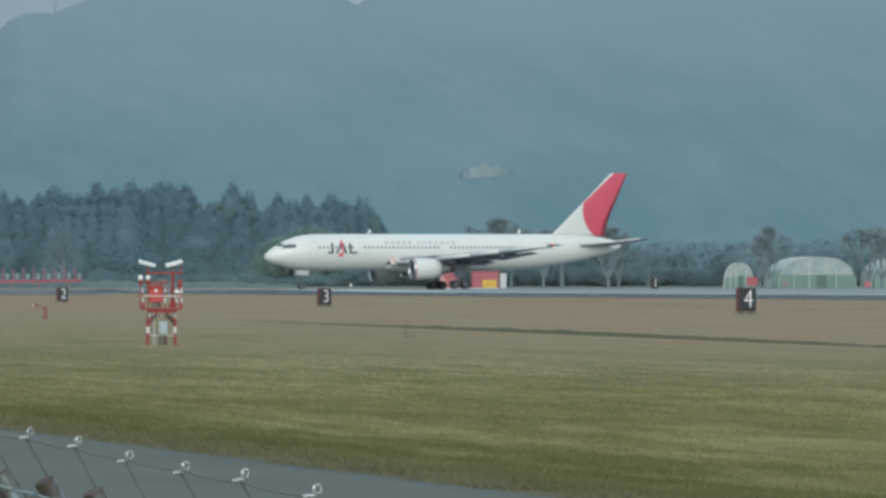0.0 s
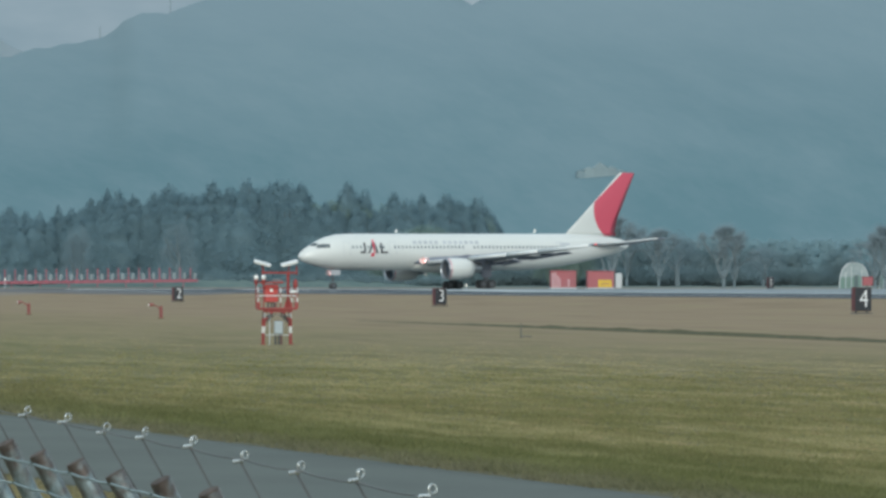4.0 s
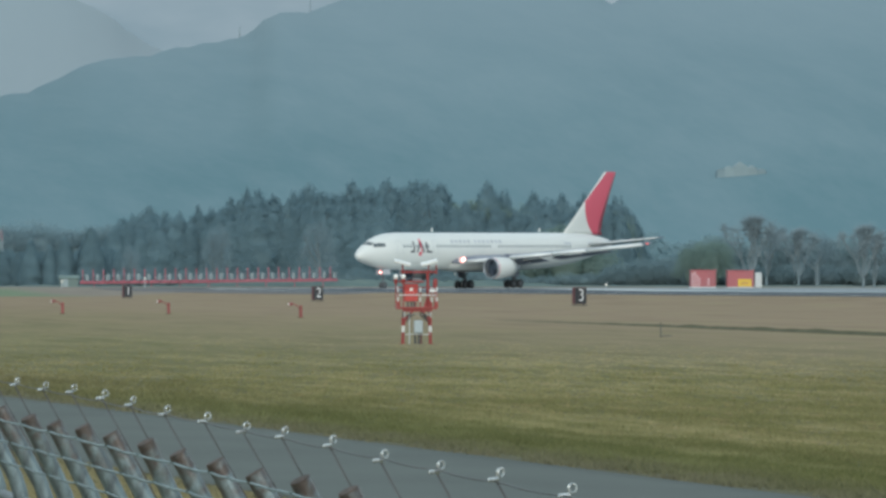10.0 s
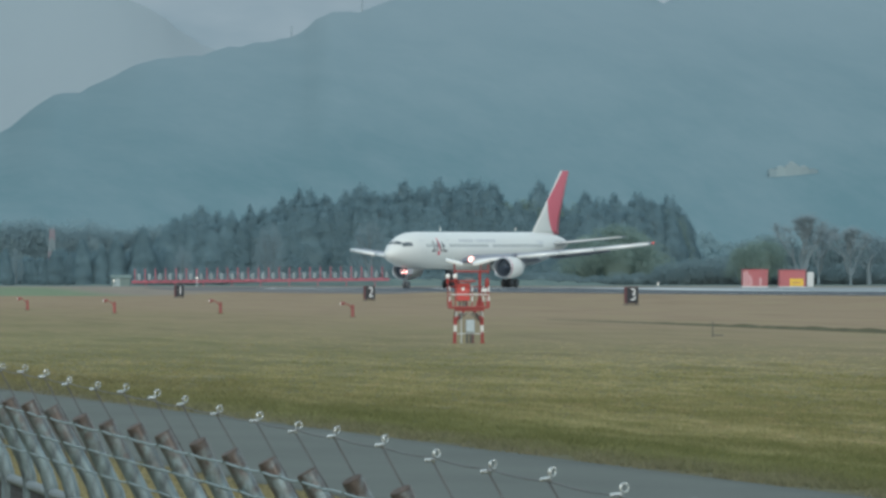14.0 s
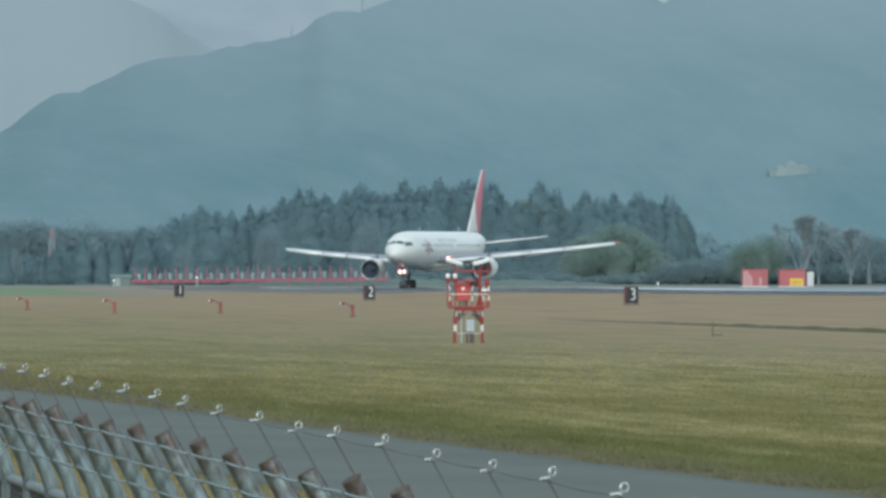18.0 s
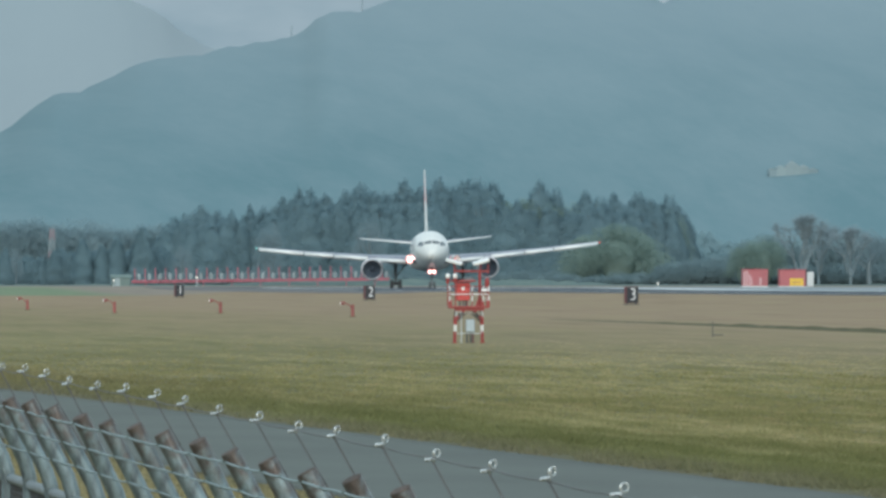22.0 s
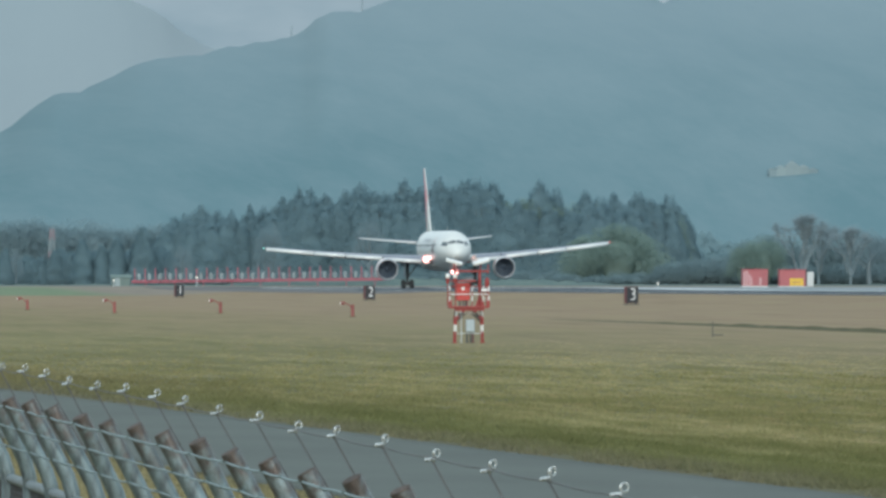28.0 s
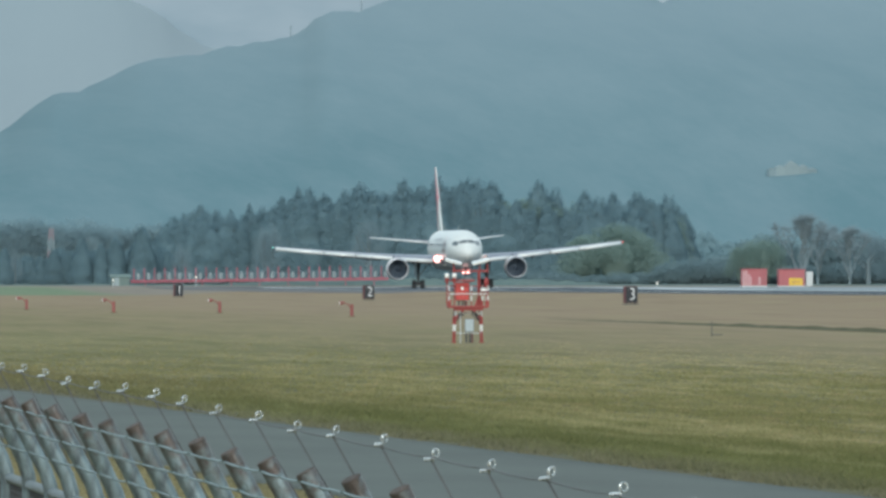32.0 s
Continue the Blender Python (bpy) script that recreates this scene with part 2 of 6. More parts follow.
M_YELLOW = mat("yellow_paint", (0.62, 0.42, 0.04), 0.5, other=(0.52, 0.36, 0.04), scale=2)
# hull white held below clean paint to take in haze
M_HULL = mat("aircraft_white", (0.605, 0.630, 0.612), 0.3, other=(0.585, 0.610, 0.592), scale=0.25, spread=0.03)
# gear steel darkened for the shadow under the airliner
M_GEAR = mat("gear_steel", (0.13, 0.145, 0.16), 0.5, 0.2, other=(0.09, 0.105, 0.118), scale=3)
M_PEG = mat("peg_steel", (0.13, 0.13, 0.11), 0.7, other=(0.10, 0.10, 0.085), scale=5)
# wing grey taken darker to carry the shade of the underside
M_WING = mat("wing_grey", (0.18, 0.20, 0.25), 0.4, other=(0.16, 0.18, 0.225), scale=0.4, spread=0.05)
M_LIP = mat("polished_lip", (0.42, 0.45, 0.48), 0.3, 0.8, other=(0.36, 0.39, 0.42), scale=1)
# metal's sky sheen put into a pale, hardly metallic colour
M_SLAT = mat("pale_edge_sheen", (0.66, 0.69, 0.69), 0.4, 0.15, other=(0.60, 0.63, 0.63), scale=0.5, spread=0.04)
M_FAN = mat("fan_titanium", (0.085, 0.115, 0.152), 0.5, 0.2, other=(0.070, 0.095, 0.130), scale=2)
# tyre black lifted towards the haze
M_TYRE = mat("tyre_rubber", (0.060, 0.068, 0.076), 0.85, other=(0.068, 0.074, 0.080), scale=6)
M_GLASS = mat("cockpit_glass", (0.09, 0.11, 0.12), 0.12, other=(0.07, 0.09, 0.10), scale=1)
M_PANE = mat("cabin_window_glass", (0.15, 0.19, 0.21), 0.15, other=(0.12, 0.16, 0.18), scale=1)
M_LOGO = mat("dark_livery_paint", (0.045, 0.05, 0.06), 0.35, other=(0.04, 0.045, 0.05), scale=1)
M_TITLE = mat("grey_livery_paint", (0.42, 0.45, 0.48), 0.4, other=(0.36, 0.39, 0.42), scale=1)
M_LIVERY_RED = mat("livery_red", (0.60, 0.075, 0.12), 0.35, other=(0.58, 0.06, 0.10), scale=0.3, spread=0.05)
M_LAMP = mat("landing_lamp", (1.0, 0.70, 0.66), 0.3, glow=4.0)
# emissive ring that imitates the red lens glare round a lamp
M_GLARE = mat("lamp_glare_glow", (1.0, 0.24, 0.22), 0.3, glow=1.25)
M_LAMP_SMALL = mat("taxi_lamp", (1.0, 0.66, 0.58), 0.3, glow=4.0)
M_NAVRED = mat("red_navigation_lamp", (1.0, 0.06, 0.05), 0.3, glow=0.9)
M_NAVGREEN = mat("green_navigation_lamp", (0.3, 1.0, 0.85), 0.3, glow=1.2)
M_FIELD_LAMP = mat("field_lamp", (1.0, 0.9, 0.75), 0.3, glow=0.8)
M_FILM = mat("greenhouse_film", (0.29, 0.345, 0.36), 0.5, other=(0.165, 0.24, 0.245), scale=0.6)
M_NET = mat("green_shade_net", (0.130, 0.225, 0.200), 0.8, other=(0.165, 0.245, 0.225), scale=0.7)
M_NETDOOR = mat("dark_green_door", (0.085, 0.130, 0.130), 0.7, other=(0.075, 0.115, 0.120), scale=1)


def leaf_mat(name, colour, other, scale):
    """Matt foliage, with the haze of the far field put into its base colour."""
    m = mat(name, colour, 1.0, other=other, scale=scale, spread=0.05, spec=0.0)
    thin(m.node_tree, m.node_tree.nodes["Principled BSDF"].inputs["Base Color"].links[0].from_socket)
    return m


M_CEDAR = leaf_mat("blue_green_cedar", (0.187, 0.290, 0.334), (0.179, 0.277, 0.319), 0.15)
M_FRESH = leaf_mat("hazed_fresh_leaf", (0.232, 0.322, 0.296), (0.222, 0.308, 0.283), 0.3)
M_BROAD = leaf_mat("hazed_green_leaf", (0.215, 0.302, 0.326), (0.205, 0.288, 0.311), 0.3)
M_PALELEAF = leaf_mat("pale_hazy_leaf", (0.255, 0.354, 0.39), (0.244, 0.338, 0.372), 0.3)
M_TWIG = leaf_mat("hazed_twig", (0.285, 0.356, 0.388), (0.272, 0.340, 0.371), 0.5)
M_BUDDING = leaf_mat("hazed_budding_twig", (0.228, 0.310, 0.345), (0.218, 0.297, 0.330), 0.5)
# bark lightened and blued to carry the distance haze
M_LIMB = mat("hazed_limb", (0.158, 0.202, 0.222), 0.9, other=(0.145, 0.188, 0.208), scale=2, spec=0.0)
M_FARWOOD = leaf_mat("hazed_wood_leaf", (0.205, 0.312, 0.35), (0.196, 0.298, 0.334), 0.05)


# ---- building helpers ----
def link(name, verts, faces, material, parent=None, label="", smooth=False):
    me = bpy.data.meshes.new(name)
    me.from_pydata([tuple(v) for v in verts], [], faces)
    me.materials.append(material)
    if smooth:
        me.polygons.foreach_set("use_smooth", [True] * len(me.polygons))
    ob = new(name, me)
    ob.parent = parent
    if label:
        ob["label"] = label
    return ob


class Shape:
    """Gathers vertices and faces of one mesh."""

    def __init__(self):
        self.v, self.f = [], []

    def add(self, verts, faces, m=None):
        n = len(self.v)
        self.v += [tuple(m @ Vector(p)) for p in verts] if m else [tuple(p) for p in verts]
        self.f += [tuple(i + n for i in f) for f in faces]
        return self

    def box(self, c, size, m=None, bevel=0.0):
        x, y, z = (s / 2 for s in size)
        b = min(bevel, x * 0.9, y * 0.9, z * 0.9)
        if b <= 0:
            vs = [(i * x, j * y, k * z) for i in (-1, 1) for j in (-1, 1) for k in (-1, 1)]
            fs = [(0, 1, 3, 2), (4, 6, 7, 5), (0, 4, 5, 1), (2, 3, 7, 6), (0, 2, 6, 4), (1, 5, 7, 3)]
        else:
            ring = [(x - b, y), (x, y - b), (x, b - y), (x - b, -y), (b - x, -y), (-x, b - y), (-x, y - b), (b - x, y)][::-1]
            vs, fs = [], []
            for zz, inset in ((-z, b), (-z + b, 0), (z - b, 0), (z, b)):
                vs += [(px - math.copysign(min(inset, abs(px)), px) * 0.7, py - math.copysign(min(inset, abs(py)), py) * 0.7, zz) for px, py in ring]
            for r in range(3):
                fs += [(r * 8 + i, r * 8 + (i + 1) % 8, r * 8 + 8 + (i + 1) % 8, r * 8 + 8 + i) for i in range(8)]
            fs += [tuple(range(7, -1, -1)), tuple(range(24, 32))]
        t = Matrix.Translation(c)
        return self.add(vs, fs, (m @ t) if m else t)

    def tube(self, pts, radii, seg=8, caps=True):
        """A tube along points; radii: one number or one for each point."""
        pts = [Vector(p) for p in pts]
        if isinstance(radii, (int, float)):
            radii = [radii] * len(pts)
        vs, fs = [], []
        for i, p in enumerate(pts):
            d = (pts[min(i + 1, len(pts) - 1)] - pts[max(i - 1, 0)]).normalized()
            a = d.orthogonal().normalized() if i == 0 else (a - d * a.dot(d)).normalized()
            b = d.cross(a)
            vs += [p + (a * math.cos(2 * math.pi * k / seg) + b * math.sin(2 * math.pi * k / seg)) * radii[i] for k in range(seg)]
        for i in range(len(pts) - 1):
            fs += [(i * seg + k, i * seg + (k + 1) % seg, (i + 1) * seg + (k + 1) % seg, (i + 1) * seg + k) for k in range(seg)]
        if caps:
            fs += [tuple(range(seg - 1, -1, -1)), tuple(range((len(pts) - 1) * seg, len(pts) * seg))]
        return self.add(vs, fs)

    def lathe(self, profile, m=None, seg=24):
        """Turns (along x, radius) pairs round the x axis."""
        vs, fs = [], []
        for x, r in profile:
            vs += [(x, r * math.cos(2 * math.pi * k / seg), r * math.sin(2 * math.pi * k / seg)) for k in range(seg)]
        for i in range(len(profile) - 1):
            fs += [(i * seg + k, i * seg + (k + 1) % seg, (i + 1) * seg + (k + 1) % seg, (i + 1) * seg + k) for k in range(seg)]
        return self.add(vs, fs, m)

    def loft(self, rings, caps=True):
        n = len(rings[0])
        vs = [p for r in rings for p in r]
        fs = []
        for i in range(len(rings) - 1):
            fs += [(i * n + k, i * n + (k + 1) % n, (i + 1) * n + (k + 1) % n, (i + 1) * n + k) for k in range(n)]
        if caps:
            fs += [tuple(range(n - 1, -1, -1)), tuple(range((len(rings) - 1) * n, len(rings) * n))]
        return self.add(vs, fs)

    def torus(self, c, R, r, m=None, seg=16, sides=6):
        vs, fs = [], []
        for i in range(seg):
            a = 2 * math.pi * i / seg
            for k in range(sides):
                b = 2 * math.pi * k / sides
                vs.append((c[0] + (R + r * math.cos(b)) * math.cos(a), c[1] + r * math.sin(b), c[2] + (R + r * math.cos(b)) * math.sin(a)))
        for i in range(seg):
            for k in range(sides):
                fs.append((i * sides + k, i * sides + (k + 1) % sides, ((i + 1) % seg) * sides + (k + 1) % sides, ((i + 1) % seg) * sides + k))
        return self.add(vs, fs, m)


def part(name, shape, material, parent, label="", smooth=False):
    return link(name, shape.v, shape.f, material, parent, label, smooth)


def thing(name, m, label, category, group="", kind=""):
    ob = new(name)
    ob.matrix_basis = m
    ob.empty_display_size = 0.3
    return tagged(ob, label, category, group, kind)


def step(a, b, x):
    u = min(1.0, max(0.0, (x - a) / (b - a)))
    return u * u * (3 - 2 * u)


RUNWAY_X, RUNWAY_END = 161.5, 2285.0


def ground_z(x, y):
    """Level near the fence, then falling a little; the runway lies on a low bank, and past its end all is level."""
    base = -0.0010 * (min(max(y, 950.0), 2000.0) - 950.0)
    bank = 0.74 * step(114, 136, x)
    bank = max(bank, 0.74 * step(2120, 2300, y))
    return base + bank - 0.2 * step(2300, 2500, y)


def spot(mil, y):
    """The point y metres down the field, mil thousandths of a radian to the right of the runway's direction; mil is set
    from the camera's view.
    """
    return y * math.tan(mil / 1000)


# ---- the setting ----
def sheet(name, xs, ys, material, lift, label, height=ground_z):
    vs = [(x, y, height(x, y) + lift) for y in ys for x in xs]
    n = len(xs)
    fs = [(j * n + i, j * n + i + 1, (j + 1) * n + i + 1, (j + 1) * n + i) for j in range(len(ys) - 1) for i in range(n - 1)]
    return tagged(link(name, vs, fs, material, smooth=True), label, "", "", "structure")


def skew(y):
    """How far the perimeter road's outer edge lies off 18 m."""
    return 4.9 - 0.0154 * min(max(y, 100.0), 520.0)


def slab(name, xs, ys, material, lift, label):
    """A paved strip with a skirt down into the earth all round."""
    ob = sheet(name, xs, ys, material, lift, label)
    me = ob.data
    bm = bmesh.new()
    bm.from_mesh(me)
    rim = [e for e in bm.edges if e.is_boundary]
    made = bmesh.ops.extrude_edge_only(bm, edges=rim)
    bmesh.ops.translate(bm, verts=[v for v in made["geom"] if isinstance(v, bmesh.types.BMVert)], vec=(0, 0, -0.4))
    bm.to_mesh(me)
    bm.free()
    return ob


def spaced(a, b, step_m):
    n = max(1, round((b - a) / step_m))
    return [a + (b - a) * i / n for i in range(n + 1)]


gx = spaced(-3000, -200, 400) + spaced(-150, 100, 25) + spaced(104, 144, 4) + spaced(160, 320, 20) + spaced(400, 3600, 400)
gy = spaced(-400, 150, 50) + spaced(200, 2000, 50)[0:] + spaced(2040, 2520, 30) + spaced(2600, 4960, 300)
sheet("ground", gx, gy, M_TURF, 0.0, "mown airfield turf, olive green turning dry and brown")
road = slab("perimeter_road", [13.8, 14.2, 15.9, 17.6, 18.0], spaced(-60, 900, 20), M_ASPHALT, 0.03, "narrow grey asphalt perimeter road along the fence")
for v in road.data.vertices:  # the road bears a little away from the fence's line
    v.co.x += skew(v.co.y) - NARROW * (18.0 - v.co.x) / 4.2
slab("runway", [RUNWAY_X - 26, RUNWAY_X - 22, RUNWAY_X, RUNWAY_X + 22, RUNWAY_X + 23], spaced(300, RUNWAY_END, 15), M_RUNWAY, 0.05, "long dark asphalt runway, shining at a flat angle")
slab("taxiway", spaced(RUNWAY_X + 23.05, 420, 12), spaced(2196, 2278, 12), M_PALE, 0.045, "pale concrete taxiway that joins the runway's end")
slab("concrete_strip", [RUNWAY_X + 23.05, 190, 196], spaced(700, 2195.9, 20), M_CONCRETE, 0.048, "pale strip added for the bright shimmer along the runway's edge")
slab("apron", spaced(196.05, 330, 12), spaced(700, 2195.9, 20), M_PALE, 0.045, "pale concrete apron beside the runway, shining at a flat angle")
# added strip, placed to fit the runway's dark edge in the camera's view
slab("runway_shoulder", spaced(128, RUNWAY_X - 26.05, 2.5), spaced(1790, RUNWAY_END, 15), M_SHOULDER, 0.045, "grey paved shoulder added beside the runway's end to fit the view")
for off in (-22.3, 22.3):
    sheet("edge_line", [RUNWAY_X + off - 0.45, RUNWAY_X + off + 0.45], spaced(300, 2200, 15), M_LINE, 0.058, "white painted runway edge line")
for k in range(8):
    for sgn in (-1, 1):
        xk = RUNWAY_X + sgn * (3.0 + k * 2.4)
        sheet("threshold_bar", [xk - 0.9, xk + 0.9], spaced(2190, 2220, 15), M_LINE, 0.058, "white painted threshold bar of the runway")
for k in range(30):
    sheet("centre_line_dash", [RUNWAY_X - 0.45, RUNWAY_X + 0.45], spaced(690 + k * 50, 720 + k * 50, 15), M_LINE, 0.058, "white painted runway centre line dash")


def ditch():
    """A shallow concrete-lipped drain across the turf."""
    s = Shape()
    rows = spaced(250, 850, 2.5)
    high = [max(0.03, 0.11 + 0.05 * math.sin(a * 0.021) + 0.07 * noise.noise(Vector((a * 0.12, 0, 0)))) * step(855, 780, a) + 0.005 for a in rows]
    for a, b, p, q in zip(rows, rows[1:], high, high[1:]):
        for x0, u0, x1, u1 in ((69.2, 0, 69.4, 1), (69.4, 1, 69.65, 0.9), (69.65, 0.9, 69.85, 0)):
            s.add([(x0, a, p * u0), (x1, a, p * u1), (x1, b, q * u1), (x0, b, q * u0)], [(0, 1, 2, 3)])
    ob = part("drain_kerb", s, M_SEDGE, None)
    tagged(ob, "dark overgrown lip of a drain running through the turf", "", "", "structure")


ditch()


def far_bank():
    """A low grassy bank added at the foot of the cedar belt for its pale hazy band; it hides the dark foot."""
    mils = spaced(44.0, 126.0, 0.3)
    vs, fs = [], []
    for dy, up in ((0, 0.0), (5, 0.75), (10, 1.0), (18, 0.9), (26, 0.0)):
        for ml in mils:
            y = 2600 + dy
            x = spot(ml, y)
            rise = (0.25 + 0.75 * step(60, 67, ml)) * (0.25 + 0.75 * step(87, 80, ml)) * (1.15 + 0.5 * noise.noise(Vector((ml * 0.9, 0, 1.5))) + 0.25 * noise.noise(Vector((ml * 3.1, 0, 4.5))))
            vs.append((x, y, ground_z(x, y) - 0.05 + up * rise))
    n = len(mils)
    for j in range(4):
        fs += [(j * n + i, j * n + i + 1, (j + 1) * n + i + 1, (j + 1) * n + i) for i in range(n - 1)]
    tagged(link("grass_bank", vs, fs, M_BANK, smooth=True), "low bank added for the pale hazy band at the foot of the woods", "", "", "structure")


far_bank()


# ---- mountains and far woods ----
def profile(pairs, x):
    if x <= pairs[0][0]:
        return pairs[0][1]
    for (a, p), (b, q) in zip(pairs, pairs[1:]):
        if x <= b:
            u = (x - a) / (b - a)
            return p + (q - p) * u
    return pairs[-1][1]


CREST = [(20, 12), (40, 28), (46.9, 40.2), (48.7, 46.6), (50.4, 51.4), (52.2, 52.6), (54, 56.1), (55.8, 60), (57.6, 61.6), (59.4, 62.3), (61.2, 64.4), (63, 66), (64.7, 67.1), (66, 68.8), (66.9, 72.6), (67.8, 74.7), (69.7, 74.8), (70.4, 76.3), (73.3, 79), (79, 85), (85, 88), (94, 88), (105, 91), (112, 95), (123, 89), (140, 80), (200, 60)]
FAR_CREST = [(20, 60), (46, 93), (52, 89), (54.9, 85), (57.5, 78), (59.5, 71), (61.5, 67), (64, 62), (75, 40), (90, 30)]


def slope_z(crest, near, far, ml, y, roughness):
    u = (y - near) / (far - near)
    x = spot(ml, y)
    top = profile(crest, ml) - 17 * max(0, 1 - abs(ml - 88.8) / 2.2) * u ** 10 * (near < 4000)
    folds = noise.fractal(Vector((x * 0.011, y * 0.002, 3.1)), 1.0, 2.0, 4) * 6.0 * roughness * math.sin(math.pi * min(1, u * 1.02))
    small = noise.fractal(Vector((x * 0.16, y * 0.03, 7.7)), 0.9, 2.0, 4) * (0.25 * u + 0.65 * u ** 8)
    return -3 + (top + 3) * u ** 0.8 + folds * (1 - u * 0.8) + small


def mountain(name, crest, near, far, material, label, roughness):
    mils = spaced(crest[0][0], crest[-1][0], 0.55)
    rows = 46
    vs, fs = [], []
    for j in range(rows):
        u = j / (rows - 1)
        y = near + (far - near) * u
        for ml in mils:
            x = spot(ml, y)
            vs.append((x, y, slope_z(crest, near, far, ml, y, roughness)))
    n = len(mils)
    for j in range(rows - 1):
        fs += [(j * n + i, j * n + i + 1, (j + 1) * n + i + 1, (j + 1) * n + i) for i in range(n - 1)]
    return tagged(link(name, vs, fs, material, smooth=True), label, "", "", "structure")


# Hillside colour with haze painted in: teal below, paler and greyer with height.
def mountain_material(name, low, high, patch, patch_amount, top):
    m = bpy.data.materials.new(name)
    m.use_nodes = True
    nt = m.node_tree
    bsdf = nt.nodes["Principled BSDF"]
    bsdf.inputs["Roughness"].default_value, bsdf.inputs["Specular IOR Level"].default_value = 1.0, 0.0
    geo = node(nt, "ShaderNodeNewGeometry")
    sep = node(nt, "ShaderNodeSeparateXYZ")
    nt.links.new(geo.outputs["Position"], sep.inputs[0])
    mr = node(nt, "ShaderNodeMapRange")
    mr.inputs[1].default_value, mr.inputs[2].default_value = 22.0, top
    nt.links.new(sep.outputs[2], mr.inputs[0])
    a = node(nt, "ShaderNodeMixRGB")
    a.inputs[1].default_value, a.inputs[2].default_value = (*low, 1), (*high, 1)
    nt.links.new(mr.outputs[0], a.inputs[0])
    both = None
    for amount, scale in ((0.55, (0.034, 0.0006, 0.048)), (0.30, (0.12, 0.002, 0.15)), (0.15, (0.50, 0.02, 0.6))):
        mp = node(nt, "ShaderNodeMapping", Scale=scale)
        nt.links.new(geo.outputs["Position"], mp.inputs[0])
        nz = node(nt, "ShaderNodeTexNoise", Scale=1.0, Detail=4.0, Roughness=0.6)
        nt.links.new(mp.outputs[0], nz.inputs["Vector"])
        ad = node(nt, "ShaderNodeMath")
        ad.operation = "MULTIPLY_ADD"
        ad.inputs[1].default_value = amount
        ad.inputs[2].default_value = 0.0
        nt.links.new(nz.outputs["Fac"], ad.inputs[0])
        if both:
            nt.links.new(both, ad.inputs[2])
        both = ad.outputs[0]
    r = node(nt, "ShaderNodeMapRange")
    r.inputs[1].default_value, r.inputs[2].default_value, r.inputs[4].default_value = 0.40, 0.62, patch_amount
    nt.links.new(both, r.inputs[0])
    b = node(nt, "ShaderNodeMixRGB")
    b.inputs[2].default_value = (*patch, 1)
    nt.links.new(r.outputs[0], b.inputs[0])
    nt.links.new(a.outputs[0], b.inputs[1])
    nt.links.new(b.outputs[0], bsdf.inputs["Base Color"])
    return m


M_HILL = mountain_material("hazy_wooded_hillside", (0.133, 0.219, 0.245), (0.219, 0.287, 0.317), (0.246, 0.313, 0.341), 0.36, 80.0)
M_FARHILL = mountain_material("hazed_distant_ridge", (0.224, 0.281, 0.316), (0.232, 0.290, 0.325), (0.241, 0.302, 0.336), 0.3, 90.0)
mountain("mountain_near", CREST, 3350.0, 4450.0, M_HILL, "wooded mountainside, blue-grey with haze painted in", 1.0)
def cloud_bank():
    """Low grey cloud behind the ridges, as a plain backdrop of sky."""
    m = bpy.data.materials.new("low_cloud")
    m.use_nodes = True
    nt = m.node_tree
    nt.nodes.remove(nt.nodes["Principled BSDF"])
    geo, mp = node(nt, "ShaderNodeNewGeometry"), node(nt, "ShaderNodeMapping", Scale=(0.012, 0.012, 0.03))
    nz = node(nt, "ShaderNodeTexNoise", Scale=1.0, Detail=5.0)
    mr, mx, em = node(nt, "ShaderNodeMapRange"), node(nt, "ShaderNodeMixRGB"), node(nt, "ShaderNodeEmission")
    mr.inputs[1].default_value, mr.inputs[2].default_value = 0.38, 0.64
    mx.inputs[1].default_value, mx.inputs[2].default_value = (0.246, 0.332, 0.382, 1), (0.350, 0.425, 0.470, 1)
    nt.links.new(geo.outputs["Position"], mp.inputs[0])
    nt.links.new(mp.outputs[0], nz.inputs["Vector"])
    nt.links.new(nz.outputs["Fac"], mr.inputs[0])
    nt.links.new(mr.outputs[0], mx.inputs[0])
    nt.links.new(mx.outputs[0], em.inputs[0])
    nt.links.new(em.outputs[0], nt.nodes["Material Output"].inputs["Surface"])
    mils = spaced(-150, 350, 10)
    vs = [(spot(ml, 4890), 4890, z) for z in (-5, 260) for ml in mils]
    n = len(mils)
    tagged(link("backdrop", vs, [(i, i + 1, n + i + 1, n + i) for i in range(n - 1)], m), "low grey cloud behind the mountain ridges", "", "", "structure")


cloud_bank()
mountain("mountain_far", FAR_CREST, 4780.0, 4850.0, M_FARHILL, "far ridge behind the wooded mountain, paled by painted haze", 0.5)


# ---- trees ----
def leaf_cloud(points, sizes, rng, outward=None, jitter=0.45):
    """Small leaf clumps at the points, lying along the crown's surface where it is given, else turned at random."""
    n = len(points)
    a = rng.normal(size=(n, 3))
    if outward is not None:
        c = outward + rng.normal(size=(n, 3)) * jitter
        c /= np.linalg.norm(c, axis=1)[:, None]
        a = np.cross(c, a)
    a /= np.linalg.norm(a, axis=1)[:, None]
    if outward is None:
        c = np.cross(a, rng.normal(size=(n, 3)))
        c /= np.linalg.norm(c, axis=1)[:, None]
    b = np.cross(c, a)
    s = sizes[:, None]
    vs = np.stack([points - a * s * 1.1 - b * s * 0.6, points + a * s * 1.1 - b * s * 0.6, points + b * s * 1.3], 1).reshape(-1, 3)
    return vs.tolist(), [(3 * i, 3 * i + 1, 3 * i + 2) for i in range(n)]


